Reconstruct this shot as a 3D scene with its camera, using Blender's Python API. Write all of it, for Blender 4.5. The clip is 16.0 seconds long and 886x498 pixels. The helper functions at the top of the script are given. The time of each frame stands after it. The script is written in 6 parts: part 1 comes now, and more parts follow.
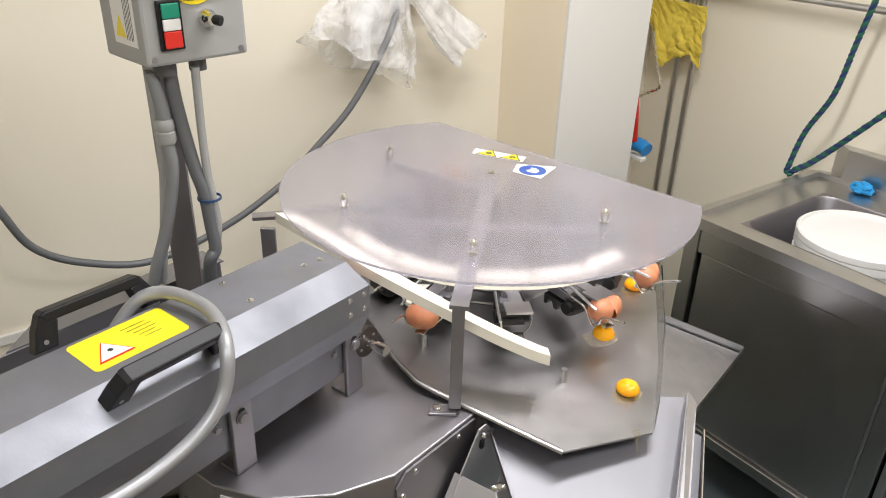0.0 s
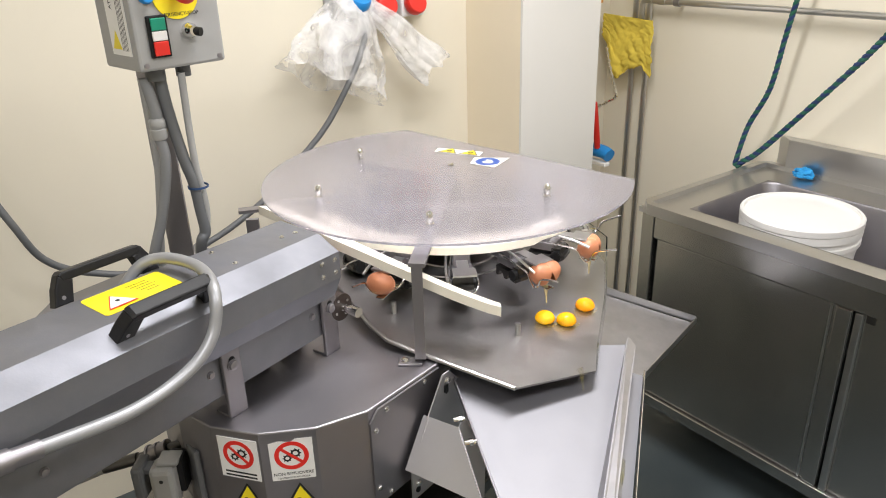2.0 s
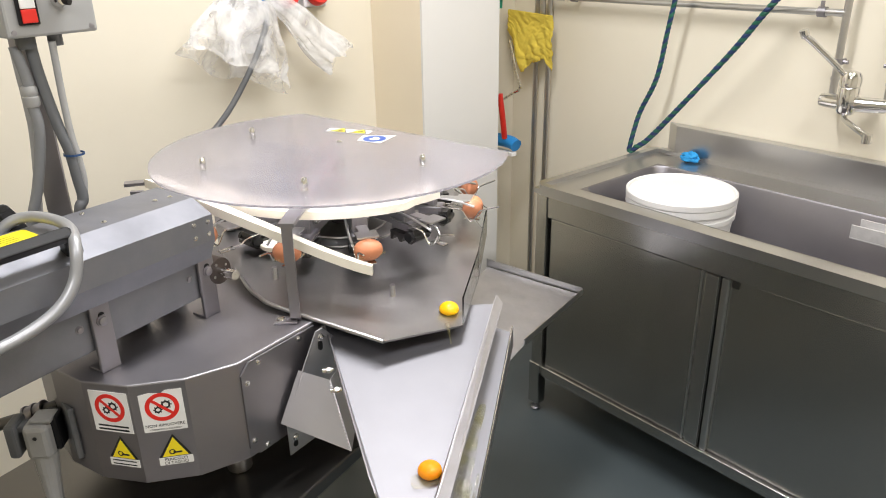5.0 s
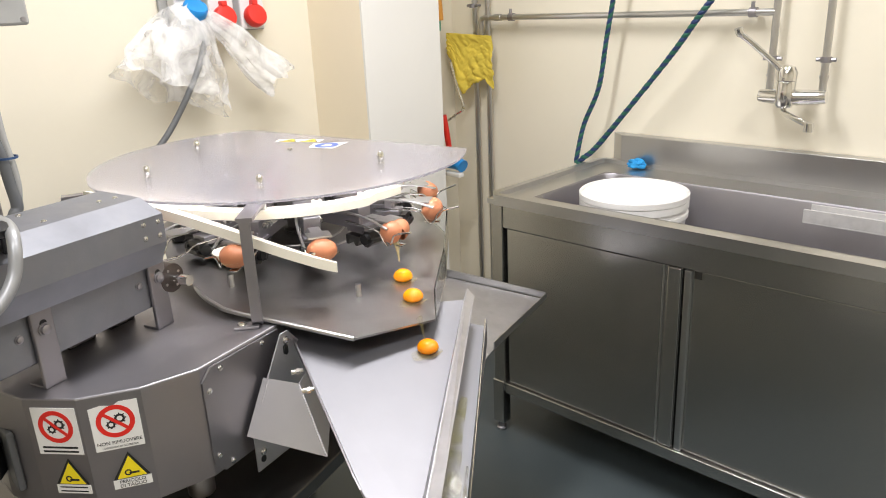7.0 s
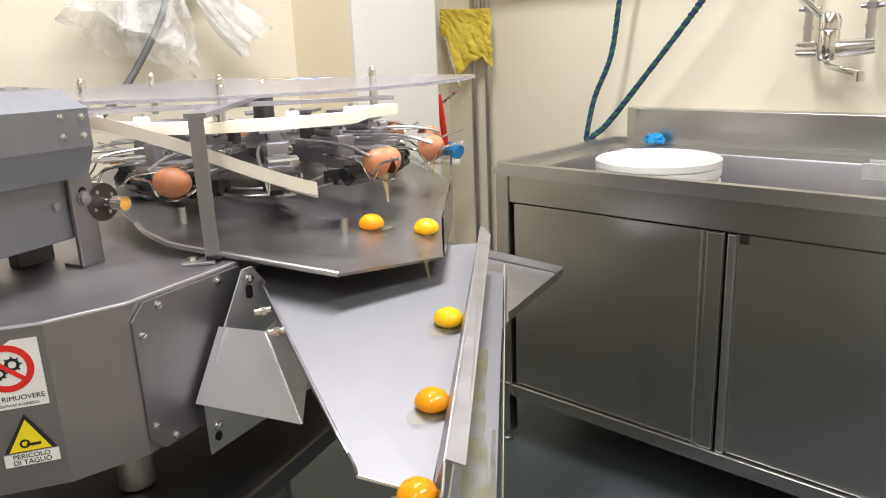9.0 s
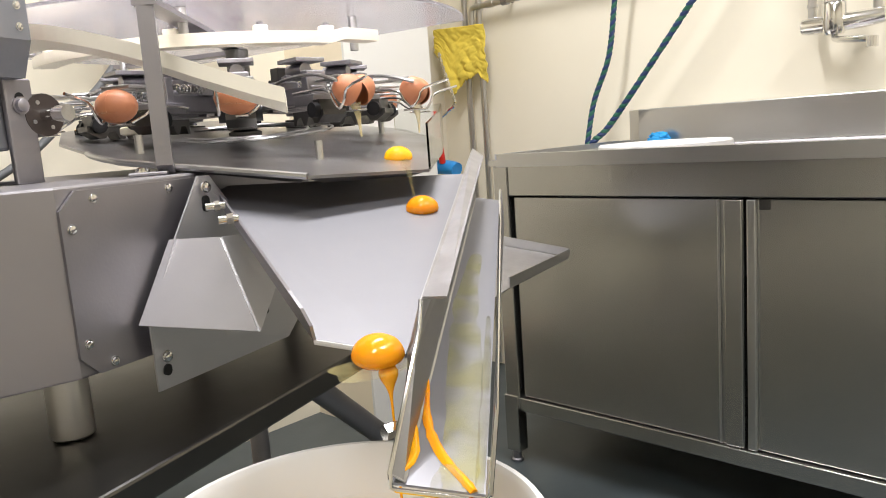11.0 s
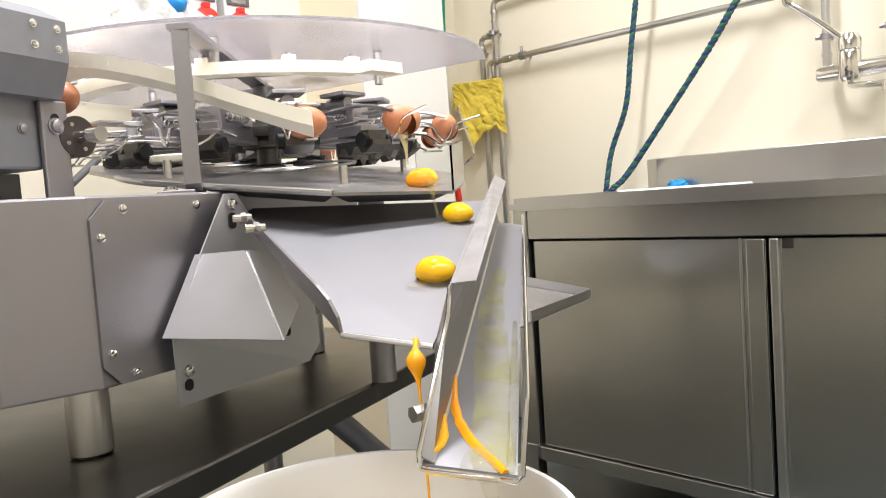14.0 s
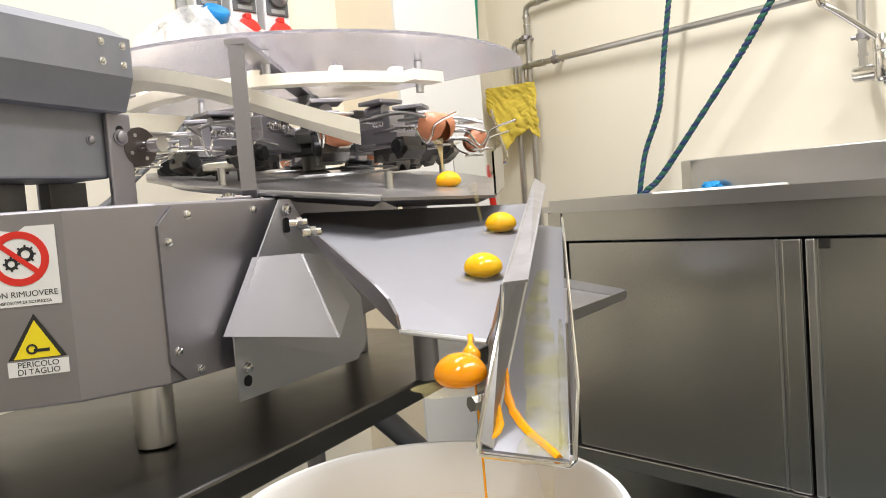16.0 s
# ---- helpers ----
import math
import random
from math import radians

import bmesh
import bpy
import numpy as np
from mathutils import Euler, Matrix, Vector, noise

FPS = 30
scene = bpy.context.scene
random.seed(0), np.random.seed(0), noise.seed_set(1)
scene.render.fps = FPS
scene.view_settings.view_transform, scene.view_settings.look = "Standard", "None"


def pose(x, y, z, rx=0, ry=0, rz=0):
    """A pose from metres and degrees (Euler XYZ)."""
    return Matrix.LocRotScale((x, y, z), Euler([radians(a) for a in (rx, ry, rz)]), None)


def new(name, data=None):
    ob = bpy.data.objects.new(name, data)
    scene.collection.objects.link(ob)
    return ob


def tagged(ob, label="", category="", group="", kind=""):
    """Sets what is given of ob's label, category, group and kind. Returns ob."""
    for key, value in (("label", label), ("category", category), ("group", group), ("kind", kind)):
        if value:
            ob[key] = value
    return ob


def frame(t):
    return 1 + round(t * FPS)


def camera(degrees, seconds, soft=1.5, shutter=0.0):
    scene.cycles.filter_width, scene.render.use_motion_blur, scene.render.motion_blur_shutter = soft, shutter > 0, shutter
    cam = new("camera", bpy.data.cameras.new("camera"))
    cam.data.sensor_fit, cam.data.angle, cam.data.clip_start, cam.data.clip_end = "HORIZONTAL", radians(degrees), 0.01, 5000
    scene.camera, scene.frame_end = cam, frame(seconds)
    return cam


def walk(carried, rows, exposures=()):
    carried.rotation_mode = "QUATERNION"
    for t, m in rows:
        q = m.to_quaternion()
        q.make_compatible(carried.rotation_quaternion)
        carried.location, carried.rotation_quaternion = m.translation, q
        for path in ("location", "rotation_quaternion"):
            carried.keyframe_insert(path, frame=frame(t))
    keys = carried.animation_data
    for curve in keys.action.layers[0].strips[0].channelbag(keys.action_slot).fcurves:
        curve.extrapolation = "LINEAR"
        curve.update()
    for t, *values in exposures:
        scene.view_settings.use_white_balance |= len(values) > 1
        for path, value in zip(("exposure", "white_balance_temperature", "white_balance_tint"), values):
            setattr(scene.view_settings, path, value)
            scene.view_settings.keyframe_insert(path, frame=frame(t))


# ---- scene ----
cam = camera(61.8, 16.0, soft=1.0)
METRES, EYE, TILT, LEAN, TURN = 1.45, 1.713, 0.0, 0.0, 0.0
ROWS = [
    (0.0, 0.0, 0.0, 0.0, 0.74, -26.82, -1.47),
    (0.5, 0.0187, -0.0406, -0.0029, -0.02, -25.92, -0.24),
    (1.0, 0.0324, -0.0821, -0.0125, -0.25, -25.64, 0.15),
    (1.5, 0.0376, -0.1288, -0.0178, 0.45, -24.44, 1.51),
    (2.0, 0.0529, -0.1543, -0.0298, -0.61, -23.45, 1.56),
    (2.5, 0.09, -0.1774, -0.0444, -2.52, -22.6, 1.72),
    (3.0, 0.1297, -0.1788, -0.0512, -1.21, -22.81, 1.99),
    (3.5, 0.1682, -0.1917, -0.0621, -0.36, -23.0, 1.39),
    (6.0, 0.1337, -0.2451, -0.0873, -7.62, -21.31, 1.4),
    (6.5, 0.121, -0.2388, -0.1199, -7.92, -19.91, 2.68),
    (7.0, 0.1151, -0.2205, -0.164, -10.17, -18.73, 2.47),
    (7.5, 0.1022, -0.206, -0.1913, -12.27, -15.54, 2.9),
    (8.0, 0.0981, -0.1826, -0.2336, -10.84, -14.94, 3.92),
    (8.5, 0.1091, -0.126, -0.2865, -11.51, -15.6, 3.09),
    (9.0, 0.1098, -0.055, -0.3541, -11.37, -15.41, 2.33),
    (9.5, 0.1178, -0.0141, -0.4097, -11.6, -14.25, 3.32),
    (12.0, 0.1307, 0.0015, -0.5698, -11.06, -6.38, 4.3),
    (12.5, 0.1292, 0.0001, -0.5732, -11.34, -5.61, 4.23),
    (13.0, 0.1275, -0.0022, -0.5748, -10.9, -4.79, 3.75),
    (13.5, 0.1213, -0.0053, -0.5747, -10.85, -4.53, 3.51),
    (14.0, 0.1197, -0.002, -0.5717, -9.95, -3.81, 3.93),
    (14.5, 0.1139, -0.0143, -0.5678, -8.44, -3.24, 4.16),
    (15.0, 0.1086, -0.0224, -0.5695, -7.97, -3.29, 3.84),
    (15.5, 0.1058, -0.0277, -0.57, -7.54, -3.03, 4.25),
    (16.0, 0.1024, -0.0268, -0.5696, -7.69, -3.43, 4.4),
]
walk(cam, [(t, pose(0, 0, EYE, TILT, LEAN, TURN) @ pose(METRES * x, METRES * y, METRES * z, 90 + pitch, roll, yaw)) for t, x, y, z, yaw, pitch, roll in ROWS], [(0.0, -0.33), (2.0, -0.24), (3.5, -0.18), (7.0, -0.06), (9.5, -0.03), (12, 0.24), (13.5, 0.25), (14.5, 0.21), (16, 0.11)])

# ---- world, lights ----
world = bpy.data.worlds.new("room_air")
scene.world = world
world.use_nodes = True
world.node_tree.nodes["Background"].inputs[0].default_value = (1.0, 0.98, 0.95, 1)
world.node_tree.nodes["Background"].inputs[1].default_value = 0.05
scene.view_settings.exposure = 0.0
ROOM = pose(0, 0, 0, 0, 0, -54)
FEED = Matrix.Translation((-0.116, 1.003, 0)) @ pose(0, 0, 0, 0, 0, 54.4)
CX, CY = 0.10, 1.43
SPEED, PHASE = 43.3, 6.4
CEIL = 2.75


def ceiling_lamp(a, b, power, sx, sy):
    data = bpy.data.lights.new("unseen_ceiling_lamp", "AREA")
    data.shape, data.size, data.size_y, data.energy = "RECTANGLE", sx, sy, power
    data.color = (0.99, 0.98, 1.0)
    ob = new("unseen_ceiling_lamp", data)
    ob.matrix_basis = ROOM @ pose(a, b, CEIL - 0.10)
    return ob


# first lamp follows the wall shadows; the other two are added, unseen fill
LAMPS = [(-0.85, 1.0, 40, 0.16, 1.2), (0.6, 1.15, 34, 0.16, 1.2), (0.3, -0.8, 32, 0.16, 1.2)]
for lamp_row in LAMPS:
    ceiling_lamp(*lamp_row)


# ---- materials ----
def material(name, color, rough=0.5, metal=0.0, bump=0.0, bump_scale=60.0, vary=0.0, vary_scale=6.0, stretch=(1, 1, 1), rough_vary=0.0, spec=None, color2=None):
    m = bpy.data.materials.new(name)
    m.use_nodes = True
    nt = m.node_tree
    b = nt.nodes["Principled BSDF"]
    b.inputs["Base Color"].default_value = (*color, 1)
    b.inputs["Roughness"].default_value = rough
    b.inputs["Metallic"].default_value = metal
    if spec is not None:
        b.inputs["Specular IOR Level"].default_value = spec
    tc = nt.nodes.new("ShaderNodeTexCoord")
    mp = nt.nodes.new("ShaderNodeMapping")
    mp.inputs["Scale"].default_value = stretch
    nt.links.new(tc.outputs["Object"], mp.inputs["Vector"])
    if vary > 0 or color2:
        n1 = nt.nodes.new("ShaderNodeTexNoise")
        n1.inputs["Scale"].default_value = vary_scale
        n1.inputs["Detail"].default_value = 6
        n1.inputs["Roughness"].default_value = 0.6
        nt.links.new(mp.outputs[0], n1.inputs["Vector"])
        ramp = nt.nodes.new("ShaderNodeValToRGB")
        ramp.color_ramp.elements[0].position, ramp.color_ramp.elements[1].position = 0.3, 0.7
        lo = color2 if color2 else tuple(c * (1 - vary) for c in color)
        ramp.color_ramp.elements[0].color = (*lo, 1)
        ramp.color_ramp.elements[1].color = (*color, 1)
        nt.links.new(n1.outputs[0], ramp.inputs[0])
        nt.links.new(ramp.outputs[0], b.inputs["Base Color"])
    if rough_vary > 0:
        n2 = nt.nodes.new("ShaderNodeTexNoise")
        n2.inputs["Scale"].default_value = vary_scale * 2.3
        n2.inputs["Detail"].default_value = 8
        nt.links.new(mp.outputs[0], n2.inputs["Vector"])
        mr = nt.nodes.new("ShaderNodeMapRange")
        mr.inputs[1].default_value, mr.inputs[2].default_value = 0.3, 0.7
        mr.inputs[3].default_value, mr.inputs[4].default_value = max(0.03, rough - rough_vary), rough + rough_vary
        nt.links.new(n2.outputs[0], mr.inputs[0])
        nt.links.new(mr.outputs[0], b.inputs["Roughness"])
    if bump > 0:
        n3 = nt.nodes.new("ShaderNodeTexNoise")
        n3.inputs["Scale"].default_value = bump_scale
        n3.inputs["Detail"].default_value = 4
        nt.links.new(mp.outputs[0], n3.inputs["Vector"])
        bp = nt.nodes.new("ShaderNodeBump")
        bp.inputs["Strength"].default_value = bump
        bp.inputs["Distance"].default_value = 0.002
        nt.links.new(n3.outputs[0], bp.inputs["Height"])
        nt.links.new(bp.outputs[0], b.inputs["Normal"])
    return m


def glassy(name, color, rough, transmission=1.0, ior=1.45, alpha=1.0):
    m = material(name, color, rough)
    b = m.node_tree.nodes["Principled BSDF"]
    b.inputs["Transmission Weight"].default_value = transmission
    b.inputs["IOR"].default_value = ior
    b.inputs["Alpha"].default_value = alpha
    return m


def haze(m, scale, lo, hi, twist=0.0):
    """Uneven see-through: alpha that wanders between lo and hi."""
    nt = m.node_tree
    n = nt.nodes.new("ShaderNodeTexNoise")
    n.inputs["Scale"].default_value = scale
    n.inputs["Detail"].default_value = 5
    n.inputs["Distortion"].default_value = twist
    tc = nt.nodes.new("ShaderNodeTexCoord")
    mr = nt.nodes.new("ShaderNodeMapRange")
    mr.inputs[1].default_value, mr.inputs[2].default_value, mr.inputs[3].default_value, mr.inputs[4].default_value = 0.35, 0.65, lo, hi
    nt.links.new(tc.outputs["Object"], n.inputs["Vector"])
    nt.links.new(n.outputs[0], mr.inputs[0])
    nt.links.new(mr.outputs[0], nt.nodes["Principled BSDF"].inputs["Alpha"])


STEEL = material("brushed_stainless", (0.372, 0.358, 0.378), 0.46, 1.0, 0.05, 60, 0.10, 4, (1, 1, 1), 0.03)
STEEL_SMOOTH = material("smooth_stainless", (0.58, 0.575, 0.57), 0.30, 1.0, 0.02, 90, 0.05, 4, (1, 1, 1), 0.015)
STEEL_BLASTED = material("blasted_stainless", (0.355, 0.340, 0.360), 0.45, 1.0, 0.08, 240, 0.08, 5, (1, 1, 1), 0.03)
STEEL_DARK = material("cabinet_stainless", (0.51, 0.502, 0.48), 0.27, 1.0, 0.0, 40, 0.05, 2.0, (1, 1, 0.4), 0.0)
STEEL_WET = material("wet_stainless", (0.42, 0.41, 0.40), 0.33, 1.0, 0.04, 30, 0.12, 7, (1, 1, 1), 0.05)
PAN_STEEL = material("pale_blasted_pan", (0.310, 0.307, 0.327), 0.56, 1.0, 0.03, 220, 0.04, 9, (1, 1, 1), 0.012)
LID_STEEL = material("matt_lid_steel", (0.305, 0.310, 0.34), 0.60, 1.0, 0.08, 240, 0.14, 7, (1, 1, 1), 0.08)
DIVIDER_STEEL = material("bright_divider_steel", (0.50, 0.49, 0.51), 0.46, 1.0, 0.04, 180, 0.14, 24, (1, 1, 1), 0.06)
CUP_STEEL = material("bright_folded_steel", (0.70, 0.69, 0.71), 0.52, 1.0, 0.04, 240, 0.05, 8, (1, 1, 1), 0.03)
# table steel with the machine's shade and dark reflection put into its colour
TABLE_STEEL = material("shade_darkened_table", (0.165, 0.158, 0.150), 0.33, 1.0, 0.03, 40, 0.10, 5, (1, 1, 1), 0.03)
GUNMETAL = material("dark_worn_steel", (0.15, 0.145, 0.14), 0.40, 1.0, 0.1, 90, 0.4, 14, (1, 1, 1), 0.05)
CHROME = material("chrome", (0.78, 0.77, 0.75), 0.12, 1.0, 0, 1, 0.08, 20)
WALL = material("cream_wall_paint", (0.815, 0.757, 0.622), 0.55, 0, 0.06, 220, 0.05, 1.6)
# peach paint, made lighter for the light falling on the pillar's side
PILLAR_SIDE = material("lit_peach_pillar_paint", (0.89, 0.79, 0.61), 0.5, 0, 0.05, 200, 0.04, 1.6)
PILLAR = material("pale_pillar_panel", (0.78, 0.765, 0.73), 0.4, 0, 0.02, 120, 0.03, 2)
CEILING_M = material("ceiling_white", (0.82, 0.80, 0.75), 0.7, 0, 0.05, 90, 0.04, 2)
FLOOR_M = material("grey_resin_floor", (0.066, 0.081, 0.086), 0.36, 0, 0.06, 160, 0.10, 5, (1, 1, 1), 0.04)
NYLON = material("white_nylon", (0.89, 0.84, 0.71), 0.33, 0, 0.03, 120, 0.05, 16)
WHITE_PLASTIC = material("white_bucket_plastic", (0.82, 0.81, 0.79), 0.32, 0, 0.02, 60, 0.03, 8)
BLACK_PLASTIC = material("black_plastic", (0.012, 0.012, 0.013), 0.42, 0, 0.1, 220, 0.2, 20, spec=0.3)
GREY_PLASTIC = material("grey_conduit", (0.13, 0.135, 0.14), 0.45, 0, 0.04, 120, 0.12, 10)
HOSE_GREY = material("silver_grey_hose", (0.37, 0.375, 0.385), 0.42, 0.45, 0.05, 160, 0.08, 8)
LIGHT_GREY = material("light_grey_plastic", (0.36, 0.36, 0.35), 0.42, 0, 0.05, 160, 0.08, 8)
YELLOW = material("yellow_sticker", (0.92, 0.74, 0.02), 0.35, 0, 0.02, 60, 0.05, 12)
WHITE_STICKER = material("white_sticker", (0.84, 0.83, 0.80), 0.4, 0, 0.02, 60, 0.06, 20)
RED = material("red_plastic", (0.75, 0.03, 0.02), 0.35, 0, 0.02, 60, 0.08, 20)
GREEN = material("green_plastic", (0.01, 0.28, 0.17), 0.35, 0, 0.02, 60, 0.08, 20)
BLUE = material("blue_plastic", (0.02, 0.28, 0.72), 0.4, 0, 0.05, 60, 0.2, 20)
BLACK_INK = material("black_ink", (0.02, 0.02, 0.02), 0.5)
EGG_M = material("brown_egg_shell", (0.52, 0.20, 0.095), 0.48, 0, 0.06, 400, 0.16, 30)
YOLK_M = material("egg_yolk", (0.95, 0.42, 0.008), 0.12, 0, 0.02, 40, 0.10, 26)
yn = YOLK_M.node_tree
for n_ in [n_ for n_ in yn.nodes if n_.type == "VALTORGB"]:
    rnd_ = yn.nodes.new("ShaderNodeObjectInfo")
    mix_ = yn.nodes.new("ShaderNodeMix")
    mix_.data_type = "RGBA"
    mix_.inputs[6].default_value, mix_.inputs[7].default_value = (0.95, 0.31, 0.004, 1), (0.98, 0.58, 0.009, 1)
    yn.links.new(rnd_.outputs["Random"], mix_.inputs[0])
    yn.links.new(mix_.outputs[2], yn.nodes["Principled BSDF"].inputs["Base Color"])
YOLK_M.node_tree.nodes["Principled BSDF"].inputs["Subsurface Weight"].default_value = 0.25
YOLK_M.node_tree.nodes["Principled BSDF"].inputs["Subsurface Radius"].default_value = (0.01, 0.004, 0.001)
WHITE_M = material("egg_white_film", (0.58, 0.50, 0.22), 0.03)
haze(WHITE_M, 45, 0.03, 0.22)
ACRYLIC = glassy("clear_polycarbonate", (0.64, 0.615, 0.655), 0.24, 0.87, 1.35)
SHEET_M = glassy("clear_side_guard", (0.88, 0.89, 0.86), 0.06, 1.0, 1.1)
BAG_M = material("clear_plastic_bag", (0.95, 0.94, 0.93), 0.13, 0, 1.0, 30, 0.02, 20)
haze(BAG_M, 11, 0.12, 0.62, 0.8)
TOWEL_M = material("yellow_cleaning_cloth", (0.80, 0.62, 0.085), 0.9, 0, 0.6, 90, 0.22, 14)
BLUE_CLOTH = material("blue_rag", (0.03, 0.36, 0.78), 0.85, 0, 0.4, 120, 0.25, 25)
ROPE_BLUE = material("navy_hose_strand", (0.012, 0.035, 0.13), 0.5, 0, 0.3, 200, 0.3, 45)
ROPE_GREEN = material("green_hose_strand", (0.012, 0.12, 0.075), 0.5, 0, 0.3, 200, 0.3, 45)
STRAND_M = material("egg_white_strand", (0.90, 0.76, 0.42), 0.05)
haze(STRAND_M, 60, 0.25, 0.65)
RAIL_STEEL = material("pale_worn_steel", (0.66, 0.65, 0.65), 0.6, 0.55, 0.05, 90, 0.18, 30, (1, 1, 1), 0.08)
SOCKET_WHITE = material("socket_white", (0.74, 0.74, 0.74), 0.4, 0, 0.03, 120, 0.05, 10)
DIAL_GREY = material("dial_grey", (0.20, 0.20, 0.205), 0.4, 0, 0.03, 120, 0.1, 20)


# slow dents in the cabinet sheets
cab = STEEL_DARK.node_tree
dent, dent_bump = cab.nodes.new("ShaderNodeTexNoise"), cab.nodes.new("ShaderNodeBump")
dent.inputs["Scale"].default_value, dent.inputs["Detail"].default_value = 3.2, 1.0
dent_bump.inputs["Strength"].default_value, dent_bump.inputs["Distance"].default_value = 0.22, 0.02
cab.links.new(cab.nodes["Texture Coordinate"].outputs["Object"], dent.inputs["Vector"])
cab.links.new(dent.outputs[0], dent_bump.inputs["Height"])
cab.links.new(dent_bump.outputs[0], cab.nodes["Principled BSDF"].inputs["Normal"])


# ---- mesh helpers ----
def part(name, bm, mat, parent=None, label="", smooth=False):
    bmesh.ops.recalc_face_normals(bm, faces=bm.faces[:])
    me = bpy.data.meshes.new(name)
    bm.to_mesh(me)
    bm.free()
    me.materials.append(mat)
    if smooth:
        for p in me.polygons:
            p.use_smooth = True
        me.set_sharp_from_angle(angle=radians(40))
    ob = new(name, me)
    if parent is not None:
        ob.parent = parent
        ob.matrix_parent_inverse = (parent.matrix_basis if parent.parent is None else Matrix()).inverted()
    if label:
        ob["label"] = label
    return ob


def thing(name, at, label, category, group="", kind=""):
    ob = new(name)
    ob.empty_display_size = 0.05
    ob.matrix_basis = Matrix.Translation(at)
    return tagged(ob, label, category, group, kind)


def solo(name, bm, mat, label, category, group="", kind="", smooth=False):
    return tagged(part(name, bm, mat, None, "", smooth), label, category, group, kind)


def box(bm, x0, x1, y0, y1, z0, z1, bevel=0.0, m=None):
    r = bmesh.ops.create_cube(bm, size=1)
    vs = r["verts"]
    bmesh.ops.transform(bm, verts=vs, matrix=Matrix.Translation(((x0 + x1) / 2, (y0 + y1) / 2, (z0 + z1) / 2)) @ Matrix.Diagonal((abs(x1 - x0), abs(y1 - y0), abs(z1 - z0), 1)))
    if bevel > 0:
        es = list({e for v in vs for e in v.link_edges})
        out = bmesh.ops.bevel(bm, geom=es, offset=bevel, segments=2, profile=0.5, affect="EDGES")
        vs = list({v for f in out["faces"] for v in f.verts} | {v for v in vs if v.is_valid})
    if m is not None:
        bmesh.ops.transform(bm, verts=vs, matrix=m)
    return vs


def prism(bm, poly, z0, z1, m=None, bevel=0.0):
    """A column on a polygon of (x, y)."""
    lo = [bm.verts.new((x, y, z0)) for x, y in poly]
    hi = [bm.verts.new((x, y, z1)) for x, y in poly]
    n = len(poly)
    fs = [bm.faces.new(lo[::-1]), bm.faces.new(hi)]
    for i in range(n):
        fs.append(bm.faces.new((lo[i], lo[(i + 1) % n], hi[(i + 1) % n], hi[i])))
    vs = lo + hi
    if bevel > 0:
        out = bmesh.ops.bevel(bm, geom=list({e for f in fs[:2] for e in f.edges}), offset=bevel, segments=2, profile=0.5, affect="EDGES")
        vs = list({v for f in out["faces"] for v in f.verts} | {v for v in vs if v.is_valid})
    if m is not None:
        bmesh.ops.transform(bm, verts=vs, matrix=m)
    return vs


def sheet(bm, pts, thick):
    """A flat plate on a polygon of points in space."""
    p = [Vector(q) for q in pts]
    n = Vector((0, 0, 0))
    for i in range(len(p)):
        n += (p[i] - p[0]).cross(p[(i + 1) % len(p)] - p[0])
    n = n.normalized() * thick
    lo = [bm.verts.new(q) for q in p]
    hi = [bm.verts.new(q + n) for q in p]
    k = len(p)
    bm.faces.new(lo[::-1])
    bm.faces.new(hi)
    for i in range(k):
        bm.faces.new((lo[i], lo[(i + 1) % k], hi[(i + 1) % k], hi[i]))
    return lo + hi


def smooth_line(pts, steps=6):
    p = [Vector(q) for q in pts]
    out = []
    for i in range(len(p) - 1):
        a, b, c, d = p[max(i - 1, 0)], p[i], p[i + 1], p[min(i + 2, len(p) - 1)]
        for s in range(steps):
            t = s / steps
            out.append(0.5 * (2 * b + (c - a) * t + (2 * a - 5 * b + 4 * c - d) * t * t + (3 * b - a - 3 * c + d) * t ** 3))
    return out + [p[-1]]


def tube(bm, pts, r, seg=10, steps=6, ends=True):
    line = smooth_line(pts, steps) if steps > 1 else [Vector(q) for q in pts]
    rings, side = [], None
    for i, q in enumerate(line):
        d = (line[min(i + 1, len(line) - 1)] - line[max(i - 1, 0)]).normalized()
        if side is None:
            side = d.orthogonal().normalized()
        side = (side - d * side.dot(d)).normalized()
        up = d.cross(side)
        rr = r(i / (len(line) - 1)) if callable(r) else r
        rings.append([bm.verts.new(q + (side * math.cos(2 * math.pi * k / seg) + up * math.sin(2 * math.pi * k / seg)) * rr) for k in range(seg)])
    for a, b in zip(rings, rings[1:]):
        for k in range(seg):
            bm.faces.new((a[k], a[(k + 1) % seg], b[(k + 1) % seg], b[k]))
    if ends:
        bm.faces.new(rings[0][::-1])
        bm.faces.new(rings[-1])


def rod(bm, p0, p1, r, seg=12, r2=None):
    r2 = r if r2 is None else r2
    tube(bm, [p0, p1], lambda s: r + (r2 - r) * s, seg, 1)


